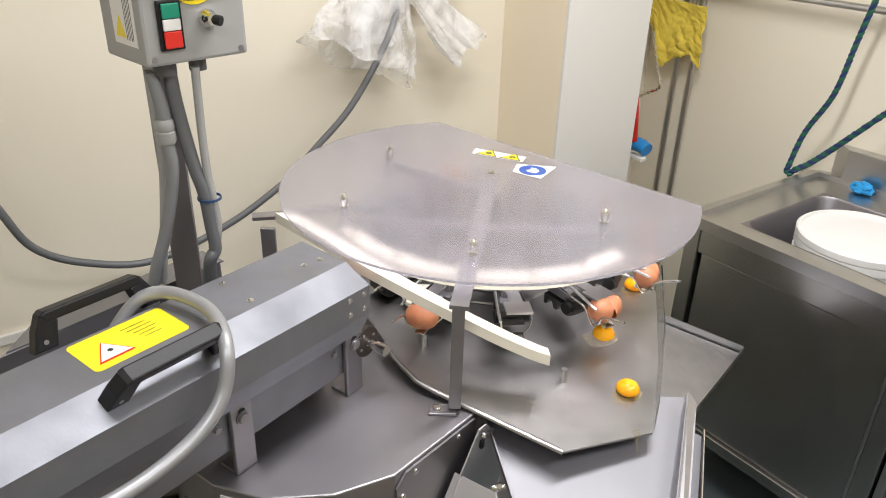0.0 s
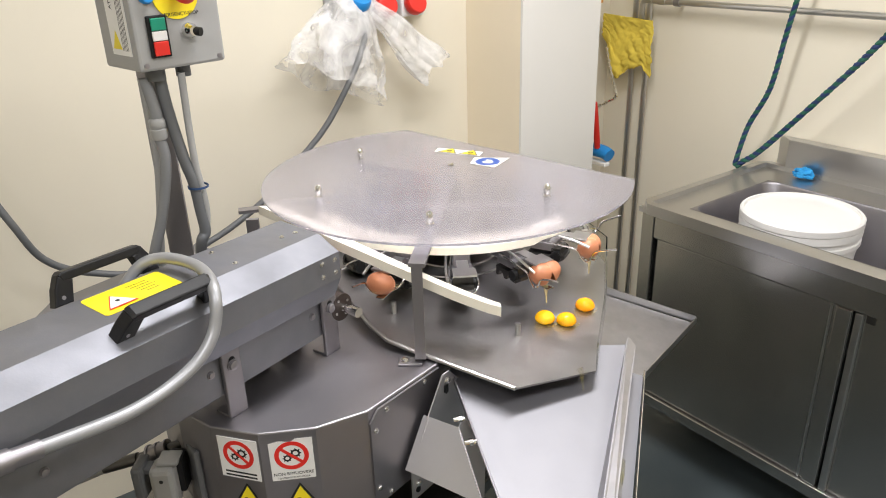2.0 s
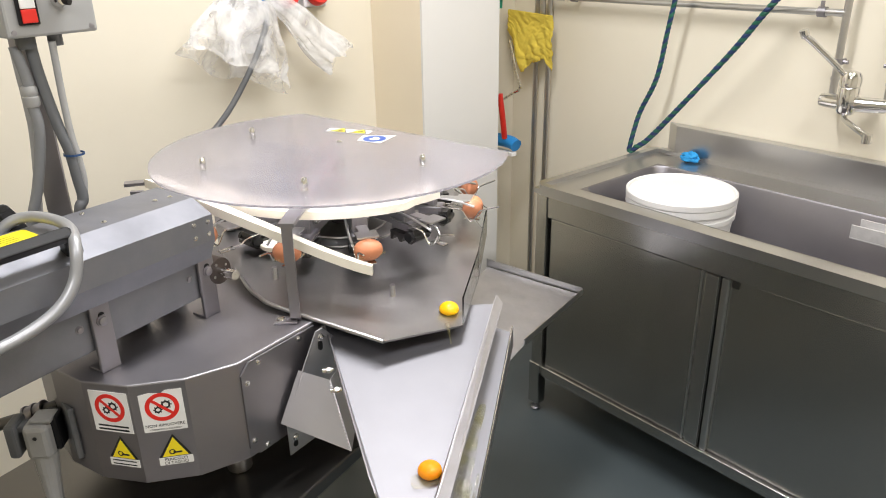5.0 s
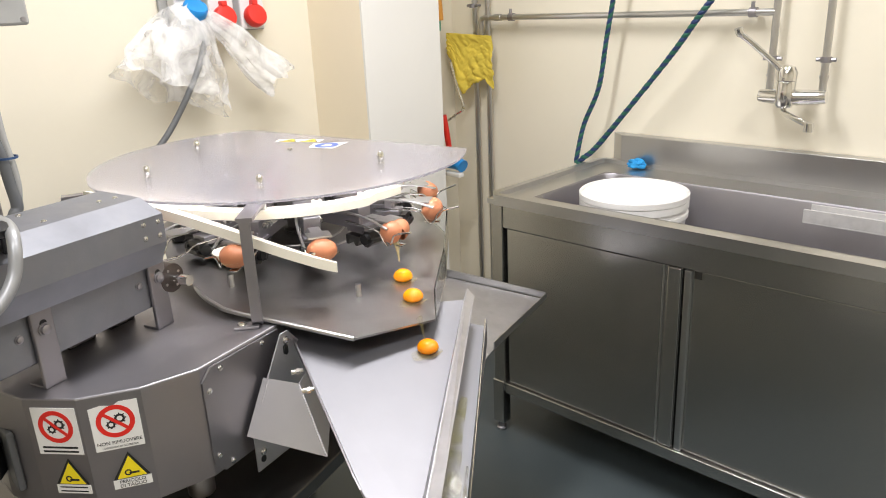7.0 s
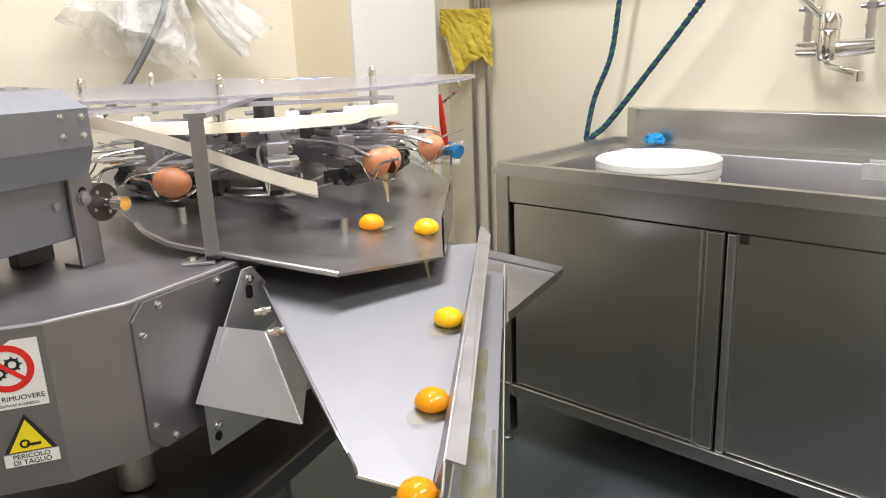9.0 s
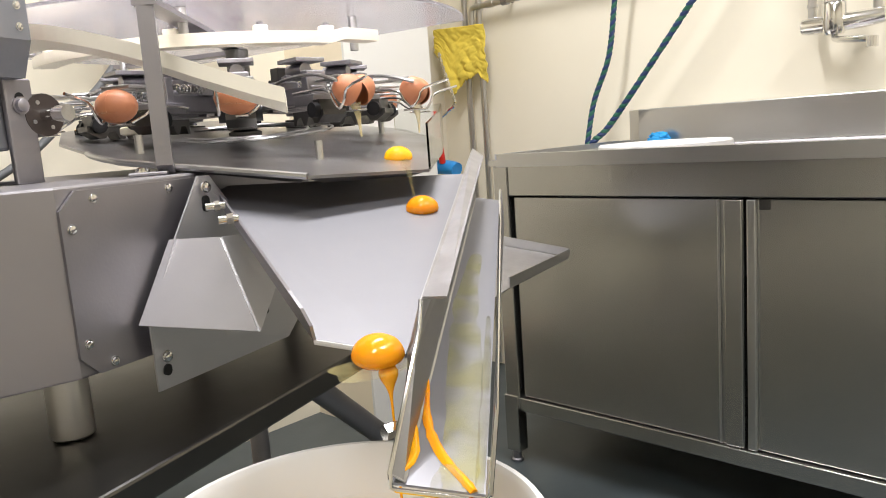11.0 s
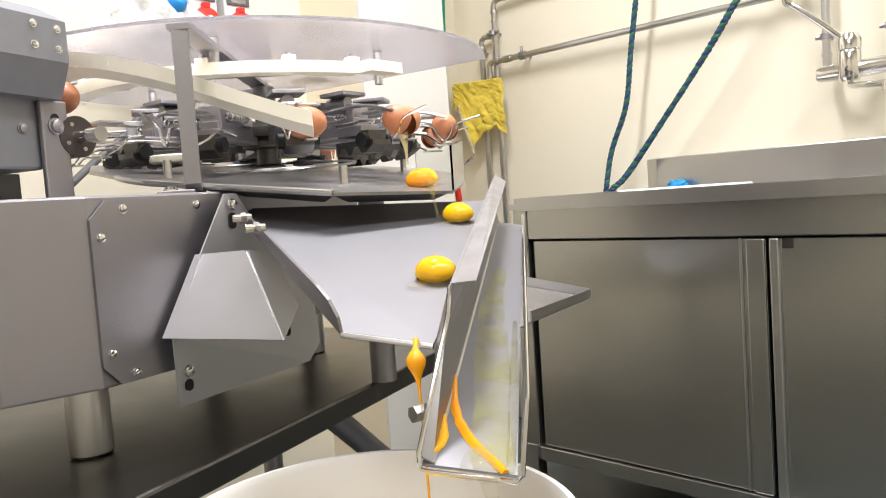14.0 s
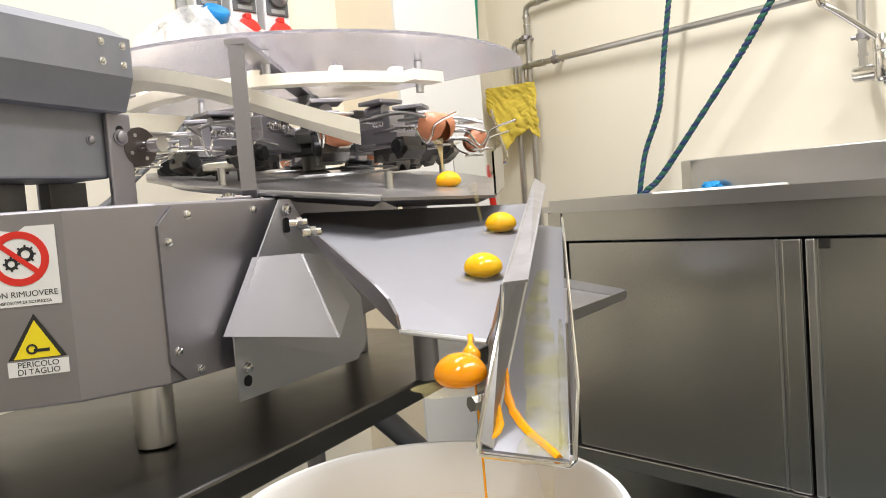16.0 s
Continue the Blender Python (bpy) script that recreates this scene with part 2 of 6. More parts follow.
def strip(bm, line, width, height, bank=0.0):
    """A bar of rectangular section along a line, its height kept upright; bank lifts one edge."""
    pts = [Vector(q) for q in line]
    rings = []
    for i, q in enumerate(pts):
        d = pts[min(i + 1, len(pts) - 1)] - pts[max(i - 1, 0)]
        s = Vector((d.y, -d.x, 0)).normalized() * width / 2
        s.z = bank * width / 2
        h = Vector((0, 0, height / 2))
        rings.append([bm.verts.new(q + s - h), bm.verts.new(q + s + h), bm.verts.new(q - s + h), bm.verts.new(q - s - h)])
    for a, b in zip(rings, rings[1:]):
        for k in range(4):
            bm.faces.new((a[k], a[(k + 1) % 4], b[(k + 1) % 4], b[k]))
    bm.faces.new(rings[0][::-1])
    bm.faces.new(rings[-1])


def lathe(bm, profile, at=(0, 0, 0), seg=32, m=None, close=False):
    rings = []
    vs = []
    for r, z in profile:
        ring = [bm.verts.new((at[0] + r * math.cos(2 * math.pi * k / seg), at[1] + r * math.sin(2 * math.pi * k / seg), at[2] + z)) for k in range(seg)]
        rings.append(ring)
        vs += ring
    pairs = list(zip(rings, rings[1:])) + ([(rings[-1], rings[0])] if close else [])
    for a, b in pairs:
        for k in range(seg):
            bm.faces.new((a[k], a[(k + 1) % seg], b[(k + 1) % seg], b[k]))
    if not close:
        bm.faces.new(rings[0][::-1])
        bm.faces.new(rings[-1])
    if m is not None:
        bmesh.ops.transform(bm, verts=vs, matrix=m)
    return vs


def bolt(bm, at, n, r=0.006, h=0.005):
    """A domed bolt head standing on a face with normal n."""
    m = Matrix.Translation(at) @ Vector(n).to_track_quat("Z", "Y").to_matrix().to_4x4()
    lathe(bm, [(r * 1.25, 0), (r * 1.25, h * 0.3), (r, h * 0.3), (r * 0.9, h * 0.8), (r * 0.5, h)], seg=10, m=m)


def room(bm, name, mat, label, category, kind="", smooth=False, group=""):
    bmesh.ops.transform(bm, verts=bm.verts[:], matrix=ROOM)
    return solo(name, bm, mat, label, category, group, kind, smooth)


def rp(a, b, z):
    return ROOM @ Vector((a, b, z))


def fp(a, g, z):
    """A point of the feeder: along it, across it (towards the near side), up."""
    return FEED @ Vector((a, -g, z))


def tray_z(x, y):
    return 0.898 - 0.08 * (x - 0.199) + 0.10 * (y - 0.907)


# ---- the room ----
A0, A1, B0, B1 = -1.95, 2.2, -2.2, 2.40
bm = bmesh.new()
box(bm, A0 - 0.2, A1 + 0.2, B0 - 0.2, B1 + 0.2, -0.1, 0)
room(bm, "floor", FLOOR_M, "grey seamless resin floor, slightly glossy", "floor", "structure")
bm = bmesh.new()
box(bm, A0 - 0.2, A1 + 0.2, B0 - 0.2, B1 + 0.2, CEIL, CEIL + 0.1)
room(bm, "ceiling", CEILING_M, "plain white painted ceiling", "ceiling", "structure")
for nm, dims in (("wall_west", (A0 - 0.15, A0, B0 - 0.15, B1 + 0.15)), ("wall_north", (A0, A1, B1, B1 + 0.15)),
                 ("wall_east", (A1, A1 + 0.15, B0 - 0.15, B1 + 0.15)), ("wall_south", (A0, A1, B0 - 0.15, B0))):
    bm = bmesh.new()
    box(bm, *dims, 0, CEIL)
    room(bm, nm, WALL, "cream painted washable wall", "wall", "structure")
bm = bmesh.new()
box(bm, A0 + 0.001, -1.66, 1.64, 2.01, 0, CEIL)
room(bm, "pillar", PILLAR_SIDE, "pale panelled pillar in the room's corner", "pillar", "structure")
bm = bmesh.new()
box(bm, -1.6595, -1.650, 1.64, 2.012, 0, CEIL - 0.01)
room(bm, "panel", PILLAR, "pale grey-white panel on the pillar face", "panel", "structure")
bm = bmesh.new()
box(bm, A0, A0 + 0.012, B0, 1.63, 0.60, 0.625)
room(bm, "trim", PILLAR, "pale wall bumper strip along the cream wall", "trim", "structure")


def poly_text(words, size, m, mat, parent, name="lettering"):
    """Raised lettering from the built-in font, centred, in the plane of m."""
    cu = bpy.data.curves.new(name, "FONT")
    cu.body, cu.size, cu.extrude, cu.align_x, cu.align_y = words, size, 0.0002, "CENTER", "CENTER"
    tmp = bpy.data.objects.new(name, cu)
    scene.collection.objects.link(tmp)
    bpy.context.view_layer.update()
    me = bpy.data.meshes.new_from_object(tmp.evaluated_get(bpy.context.evaluated_depsgraph_get()))
    bpy.data.objects.remove(tmp)
    me.transform(m)
    me.materials.clear()
    me.materials.append(mat)
    ob = new(name, me)
    ob.parent = parent
    ob.matrix_parent_inverse = (parent.matrix_basis if parent.parent is None else Matrix()).inverted()
    return ob


def face_frame(p, q, out=0.0):
    """Axes on an upright face from p to q (x along, y up, z outwards), seen from outside with p on the left."""
    p, q = Vector((*p, 0)), Vector((*q, 0))
    x = (q - p).normalized()
    z = Vector((x.y, -x.x, 0))
    m = Matrix((x, Vector((0, 0, 1)), z)).transposed().to_4x4()
    m.translation = p + z * out
    return m


def ring(bm, r0, r1, h, m, seg=28):
    lathe(bm, [(r0, 0), (r1, 0), (r1, h), (r0, h)], seg=seg, m=m, close=True)


def plaque(bm, x0, x1, y0, y1, h, m):
    box(bm, x0, x1, y0, y1, 0, h, 0, m)


# ---- egg-breaking machine: base ----
machine = thing("egg_breaking_machine", (-0.05, 1.2, 0.61), "stainless steel egg-breaking machine on a steel table", "machine")
BASE = [(-0.398, 0.854), (-0.325, 0.801), (-0.239, 0.776), (-0.145, 0.788), (-0.0615, 0.8305), (0.06, 0.977)] + [tuple(fp(a, g, 0)[:2]) for a, g in ((0.30, 0.10), (0.62, 0.02), (0.66, -0.12), (0.55, -0.26), (0.2, -0.33), (-0.1, -0.33), (-0.25, -0.25))]
bm = bmesh.new()
prism(bm, BASE, 0.706, 0.914, bevel=0.003)
base = part("base_housing", bm, STEEL, machine)
for x, y in ((-0.11, 0.93), tuple(fp(0.5, -0.03, 0)[:2]), tuple(fp(-0.12, -0.24, 0)[:2]), tuple(fp(0.45, -0.24, 0)[:2])):
    bm = bmesh.new()
    lathe(bm, [(0.022, 0.61), (0.025, 0.613), (0.025, 0.70), (0.023, 0.712)], (x, y, 0), 24)
    part("leg", bm, STEEL_SMOOTH, machine, "round stainless foot", True)
# access panel with its screws
pm = face_frame(BASE[4], BASE[5])
bm = bmesh.new()
prism(bm, [(-0.001, 0.730), (0.020, 0.7075), (0.187, 0.7075), (0.187, 0.908), (0.020, 0.908), (-0.001, 0.888)], 0.001, 0.005, pm)
panel = part("access_panel", bm, STEEL_BLASTED, base)
for x, y in ((0.0105, 0.868), (0.040, 0.898), (0.143, 0.899), (0.0105, 0.743), (0.039, 0.716), (0.143, 0.716)):
    bm = bmesh.new()
    bolt(bm, pm @ Vector((x, y, 0.005)), pm.to_3x3() @ Vector((0, 0, 1)), 0.0045, 0.004)
    part("screw", bm, CHROME, base, "", True)


def prohibition_sticker(m, x, y, w, h, torn, words):
    bm = bmesh.new()
    if torn:
        prism(bm, [(x, y), (x + w, y), (x + w, y + h), (x + 0.62 * w, y + h), (x + 0.5 * w, y + 0.93 * h), (x + 0.25 * w, y + 0.97 * h), (x, y + 0.93 * h)], 0.0008, 0.0014, m)
    else:
        plaque(bm, x, x + w, y, y + h, 0.0014, m)
    s = part("prohibition_sticker", bm, WHITE_STICKER, base, "white sticker with a crossed red ring")
    c = m @ Matrix.Translation((x + w / 2, y + 0.60 * h, 0.0014))
    bm = bmesh.new()
    ring(bm, 0.345 * h, 0.255 * h, 0.0006, c, 32)
    box(bm, -0.28 * h, 0.28 * h, -0.032 * h, 0.032 * h, 0, 0.0007, 0, c @ pose(0, 0, 0, 0, 0, -42))
    part("red_ring", bm, RED, s)
    bm = bmesh.new()
    for gx, gy, gr in ((-0.09, -0.06, 0.075), (0.08, 0.05, 0.095)):
        gm = c @ Matrix.Translation((gx * h, gy * h, 0.0001))
        ring(bm, gr * h * 0.55, gr * h, 0.0004, gm, 16)
        for k in range(8):
            box(bm, gr * h * 0.95, gr * h * 1.25, -0.012 * h, 0.012 * h, 0, 0.0004, 0, gm @ pose(0, 0, 0, 0, 0, 45 * k))
    part("gear_symbol", bm, BLACK_INK, s)
    for i, wd in enumerate(words):
        if wd:
            poly_text(wd, (0.0084, 0.0043)[i], m @ Matrix.Translation((x + w / 2, y + (0.15 - 0.10 * i) * h, 0.0016)), BLACK_INK, s)
        else:
            bm = bmesh.new()
            box(bm, x + 0.1 * w, x + 0.9 * w, y + (0.13 - 0.09 * i) * h, y + (0.17 - 0.09 * i) * h, 0.0014, 0.0018, 0, m)
            part("text_bar", bm, BLACK_INK, s)


def warning_triangle(m, x, y, w, words):
    h = 0.88 * w
    bm = bmesh.new()
    plaque(bm, x - 0.02 * w, x + 1.02 * w, y - 0.28 * w, y, 0.0013, m)
    s = part("warning_sticker", bm, WHITE_STICKER, base, "yellow warning triangle over a white caption")
    bm = bmesh.new()
    prism(bm, [(x, y + 0.002), (x + w, y + 0.002), (x + w / 2, y + h)], 0.0008, 0.0015, m)
    part("black_border", bm, BLACK_INK, s)
    bm = bmesh.new()
    prism(bm, [(x + 0.1 * w, y + 0.05 * w), (x + 0.9 * w, y + 0.05 * w), (x + w / 2, y + 0.76 * w)], 0.0015, 0.0019, m)
    part("yellow_field", bm, YELLOW, s)
    bm = bmesh.new()
    ring(bm, 0.06 * w, 0.1 * w, 0.0004, m @ Matrix.Translation((x + 0.42 * w, y + 0.22 * w, 0.0019)), 14)
    box(bm, x + 0.45 * w, x + 0.72 * w, y + 0.16 * w, y + 0.22 * w, 0.0019, 0.0023, 0, m)
    part("symbol", bm, BLACK_INK, s)
    for i, wd in enumerate(words):
        if wd:
            poly_text(wd, 0.0085, m @ Matrix.Translation((x + w / 2, y - (0.07 + 0.135 * i) * w, 0.0015)), BLACK_INK, s)
        else:
            bm = bmesh.new()
            box(bm, x + 0.08 * w, x + 0.92 * w, y - (0.09 + 0.135 * i) * w, y - (0.05 + 0.135 * i) * w, 0.0013, 0.0017, 0, m)
            part("text_bar", bm, BLACK_INK, s)


m01, m12 = face_frame(BASE[1], BASE[2]), face_frame(BASE[2], BASE[3])
prohibition_sticker(m01, 0.011, 0.815, 0.074, 0.083, False, ("", ""))
prohibition_sticker(m12, 0.014, 0.815, 0.073, 0.083, True, ("NON RIMUOVERE", "I DISPOSITIVI DI SICUREZZA"))
warning_triangle(m01, 0.027, 0.757, 0.056, ("", ""))
warning_triangle(m12, 0.030, 0.757, 0.056, ("PERICOLO", "DI TAGLIO"))

# connector block on the side of the base, with its hose
plug = thing("industrial_connector", (-0.40, 0.86, 0.61), "grey industrial connector with a fabric hose", "connector")
bm = bmesh.new()
box(bm, -0.006, 0.006, -0.030, 0.030, 0.735, 0.845, 0.004, Matrix.Translation((-0.395, 0.845, 0)) @ pose(0, 0, 0, 0, 0, 36))
box(bm, 0.006, 0.011, -0.022, 0.022, 0.745, 0.835, 0.002, Matrix.Translation((-0.395, 0.845, 0)) @ pose(0, 0, 0, 0, 0, 36))
part("mounting_plate", bm, GREY_PLASTIC, plug)
bm = bmesh.new()
box(bm, -0.440, -0.408, 0.822, 0.860, 0.757, 0.828, 0.005)
part("dark_gasket", bm, BLACK_PLASTIC, plug, "dark gasket behind the socket")
bm = bmesh.new()
box(bm, -0.462, -0.418, 0.800, 0.845, 0.752, 0.822, 0.009)
rod(bm, (-0.440, 0.823, 0.756), (-0.442, 0.823, 0.715), 0.0215, 18, 0.020)
rod(bm, (-0.442, 0.823, 0.715), (-0.444, 0.823, 0.640), 0.0185, 18, 0.014)
box(bm, -0.450, -0.412, 0.812, 0.850, 0.822, 0.830, 0.003)
part("socket_body", bm, LIGHT_GREY, plug, "light grey socket body")
bm = bmesh.new()
box(bm, -0.492, -0.472, 0.800, 0.850, 0.758, 0.826, 0.006)
box(bm, -0.474, -0.460, 0.812, 0.838, 0.806, 0.818, 0.003)
part("flap", bm, GREY_PLASTIC, plug)
bm = bmesh.new()
bolt(bm, (-0.440, 0.800, 0.800), (0, -1, 0), 0.003, 0.002)
part("screw", bm, BLACK_INK, plug, "", True)
HOSE_LINE = [(-0.421, 0.88, 0.82), (-0.451, 0.88, 0.81), (-0.489, 0.88, 0.797), (-0.511, 0.88, 0.789), (-0.577, 0.88, 0.77), (-0.628, 0.88, 0.747), (-0.674, 0.88, 0.728)]
for a, b, r, nm, mt in ((0, 1, 0.010, "nipple", GUNMETAL), (1, 2, 0.0155, "collar", STEEL), (2, 3, 0.009, "nipple", GUNMETAL), (3, 4, 0.0115, "coupling", GUNMETAL)):
    bm = bmesh.new()
    rod(bm, HOSE_LINE[a], HOSE_LINE[b], r, 16)
    if nm == "collar":
        for f in (0.05, 0.5, 0.95):
            c0, c1 = Vector(HOSE_LINE[a]).lerp(Vector(HOSE_LINE[b]), f - 0.05), Vector(HOSE_LINE[a]).lerp(Vector(HOSE_LINE[b]), f + 0.05)
            rod(bm, c0, c1, r + 0.0025, 16)
    part(nm, bm, mt, plug, "", True)
bm = bmesh.new()
tube(bm, HOSE_LINE[4:] + [(-0.794, 0.87, 0.658)], 0.0105, 12)
part("hose", bm, LIGHT_GREY, plug, "worn grey fabric hose", True)

plug.matrix_basis = Matrix.Translation((-0.386, 0.86, 0.61))

# ---- feeder ----
feeder = thing("egg_feeder", fp(-0.3, -0.1, 0.914), "long stainless egg feeder with a chamfered lid", "feeder")
PROFILE = [(0.0, 1.087), (0.0, 1.138), (-0.048, 1.163), (-0.147, 1.168), (-0.19, 1.140), (-0.19, 1.087), (-0.17, 1.044), (-0.02, 1.044)]


def lift(a):
    return -0.021 * a


def top_z(a, g):
    """Height of the lid's top face."""
    return 1.163 + 0.005 * (-0.048 - g) / 0.099 + lift(a)


bm = bmesh.new()
loops = []
for a, inset in ((-1.15, 0.0), (0.004, 0.0), (0.004, 0.004), (-1.15, 0.004)):
    cg, cz = -0.095, 1.10
    loops.append([bm.verts.new(fp(a, g + (cg - g) * inset * 10, z + (cz - z) * inset * 10 + lift(a))) for g, z in PROFILE])
for p_, q_ in zip(loops, loops[1:]):
    for i in range(8):
        bm.faces.new((p_[i], p_[(i + 1) % 8], q_[(i + 1) % 8], q_[i]))
lid = part("lid", bm, LID_STEEL, feeder)
bm = bmesh.new()
box(bm, -1.15, -0.010, 0.046, 0.15, 0.957, 1.052, 0.004, FEED)
trough = part("trough", bm, LID_STEEL, feeder)
for a in (-0.035, -0.27, -0.55):
    bm = bmesh.new()
    bolt(bm, fp(a, -0.046, 1.008), FEED.to_3x3() @ Vector((0, -1, 0)), 0.006, 0.005)
    part("bolt", bm, STEEL, trough, "", True)
for a in (-0.233, 0.003):
    bm = bmesh.new()
    box(bm, a - 0.019, a + 0.019, 0.036, 0.044, 0.9145, 1.045, 0.002, FEED)
    box(bm, a - 0.019, a + 0.019, 0.036, 0.075, 0.9145, 0.919, 0.001, FEED)
    post = part("support_post", bm, STEEL_BLASTED, feeder)
    bm = bmesh.new()
    bolt(bm, fp(a, -0.036, 1.012), FEED.to_3x3() @ Vector((0, -1, 0)), 0.009, 0.008)
    part("bolt", bm, STEEL, post, "", True)
    bm = bmesh.new()
    rod(bm, fp(a, -0.0359, 1.022), fp(a, -0.0352, 1.022), 0.0062, 14)
    part("slot", bm, BLACK_PLASTIC, post, "dark slot over the bolt")
for a, z in ((-0.009, 1.102), (-0.009, 1.127), (-0.041, 1.104), (-0.041, 1.129)):
    bm = bmesh.new()
    bolt(bm, fp(a, 0.0, z), FEED.to_3x3() @ Vector((0, -1, 0)), 0.004, 0.003)
    part("rivet", bm, CHROME, lid, "", True)
for a, g in ((-0.171, -0.129), (-0.174, -0.065), (-0.050, -0.086), (-0.020, -0.082)):
    bm = bmesh.new()
    bolt(bm, fp(a, g, top_z(a, g)), (0, 0, 1), 0.004, 0.003)
    part("rivet", bm, CHROME, lid, "", True)


def lid_handle(g, z, lean):
    """A moulded bridge handle: flared feet, sloping legs, flat grip."""
    shapes = ([(-0.064, 0.049), (-0.070, 0.045), (-0.066, 0.034), (0.066, 0.034), (0.070, 0.045), (0.064, 0.049)],
              [(-0.0895, 0.0), (-0.060, 0.0), (-0.050, 0.0335), (-0.0705, 0.0445), (-0.081, 0.026)],
              [(0.060, 0.0), (0.0895, 0.0), (0.081, 0.026), (0.0705, 0.0445), (0.050, 0.0335)])
    run = FEED.to_3x3() @ Vector((1, 0, -0.021))
    across = FEED.to_3x3() @ Vector((0, -1, 0))
    rise = (Vector((0, 0, 1)) + across * lean).normalized()
    flat = run.cross(rise).normalized()
    m = Matrix((run.normalized(), rise, flat)).transposed().to_4x4()
    m.translation = fp(-0.338, g, z + lift(-0.338))
    bm = bmesh.new()
    for i, shape in enumerate(shapes):
        prism(bm, shape, -0.0115 + 0.0006 * (i > 0), 0.0115 - 0.0006 * (i > 0), m, bevel=0.0028)
    handle = part("handle", bm, BLACK_PLASTIC, lid, "black moulded bridge handle")
    for u in (-0.073, 0.073):
        bm = bmesh.new()
        rod(bm, m @ Vector((u, 0.011, 0.0105)), m @ Vector((u, 0.011, 0.0116)), 0.0032, 12)
        part("socket_screw", bm, STEEL, handle, "", True)


def on_lid(bm, pts, h, thick):
    sheet(bm, [fp(a, g, top_z(a, g) + h) for a, g in pts], thick)


lid_handle(-0.026, 1.150, 0.55)
lid_handle(-0.176, 1.157, -0.25)
bm = bmesh.new()
corner = []
for ca, cg, st in ((-0.278, -0.076, 0), (-0.397, -0.076, 90), (-0.397, -0.134, 180), (-0.278, -0.134, 270)):
    corner += [(ca + 0.007 * math.cos(radians(st + 22.5 * i)), cg + 0.007 * math.sin(radians(st + 22.5 * i))) for i in range(5)]
on_lid(bm, corner, 0.0006, 0.0008)
sticker = part("yellow_sticker", bm, YELLOW, lid, "yellow safety sticker")
bm = bmesh.new()
on_lid(bm, [(-0.393, -0.080), (-0.345, -0.080), (-0.369, -0.120)], 0.0016, 0.0004)
part("red_border", bm, RED, lid)
bm = bmesh.new()
on_lid(bm, [(-0.390, -0.082), (-0.348, -0.082), (-0.369, -0.117)], 0.0022, 0.0004)
part("white_triangle", bm, WHITE_STICKER, lid)
for i in range(5):
    g0, a0, a1 = -0.126 + 0.008 * i, -0.338 + 0.004 * i, -0.302 + 0.003 * (i % 3)
    bm = bmesh.new()
    on_lid(bm, [(a0, g0), (a1, g0), (a1, g0 + 0.0006), (a0, g0 + 0.0006)], 0.0017, 0.0003)
    part("text_bar", bm, BLACK_INK, sticker)
bm = bmesh.new()
on_lid(bm, [(-0.369 + (0.0045 if k % 2 else 0.0028) * math.cos(k * 0.3927), -0.097 + (0.0045 if k % 2 else 0.0028) * math.sin(k * 0.3927)) for k in range(16)], 0.0028, 0.0003)
part("gear_symbol", bm, BLACK_INK, sticker)
# low side channel behind the feeder
bm = bmesh.new()
box(bm, -0.40, 0.02, 0.395, 0.399, 0.914, 1.044, 0.001, FEED)
sheet(bm, [fp(-0.38, -0.398, 1.044), fp(0.02, -0.385, 1.044), fp(0.02, -0.45, 1.044), fp(-0.31, -0.45, 1.044)], 0.003)
part("side_channel", bm, PAN_STEEL, machine, "folded steel channel behind the feeder")
# roller at the mouth
bm = bmesh.new()
rod(bm, fp(0.035, -0.075, 1.0), fp(0.035, -0.035, 1.0), 0.0275, 28)
roller = part("roller", bm, material("brown_worn_rubber", (0.055, 0.040, 0.034), 0.45, 0, 0.1, 90, 0.3, 30), feeder, "dark brown feed roller", True)
for k in range(4):
    bm = bmesh.new()
    u, v = 0.018 * math.cos(0.5 + k * math.pi / 2), 0.018 * math.sin(0.5 + k * math.pi / 2)
    rod(bm, fp(0.035 + u, -0.035, 1.0 + v), fp(0.035 + u, -0.034, 1.0 + v), 0.0028, 10)
    part("screw", bm, STEEL_SMOOTH, roller, "", True)
for a0, a1 in ((-0.138, -0.081), (-0.048, 0.010)):
    bm = bmesh.new()
    box(bm, a0, a1, 0.125, 0.149, 0.914, 0.958, 0.002, FEED)
    part("bearing_block", bm, GUNMETAL, feeder, "dark block under the trough")
bm = bmesh.new()
rod(bm, fp(0.035, -0.035, 1.0), fp(0.035, 0.005, 1.0), 0.008, 14)
rod(bm, fp(0.035, -0.012, 1.0), fp(0.035, 0.008, 1.0), 0.0105, 14)
part("shaft", bm, CHROME, feeder, "", True)
# hose looped over the lid
bm = bmesh.new()
tube(bm, [fp(-0.33, -0.19, 1.12), fp(-0.285, -0.17, 1.178), fp(-0.255, -0.135, 1.192), fp(-0.247, -0.06, 1.190), fp(-0.280, 0.015, 1.182), fp(-0.305, 0.030, 1.127), fp(-0.355, 0.030, 1.090), fp(-0.45, 0.030, 1.077), fp(-0.58, 0.030, 1.098)], 0.0095, 14, 8)
loop = solo("flexible_hose", bm, HOSE_GREY, "grey flexible hose looped over the feeder lid", "hose", smooth=True)
bm = bmesh.new()
rod(bm, fp(-0.575, 0.030, 1.097), fp(-0.61, 0.030, 1.104), 0.0125, 16)
rod(bm, fp(-0.61, 0.030, 1.104), fp(-0.65, 0.028, 1.11), 0.015, 16)
part("coupling", bm, STEEL, loop, "metal coupling", True)
bm = bmesh.new()
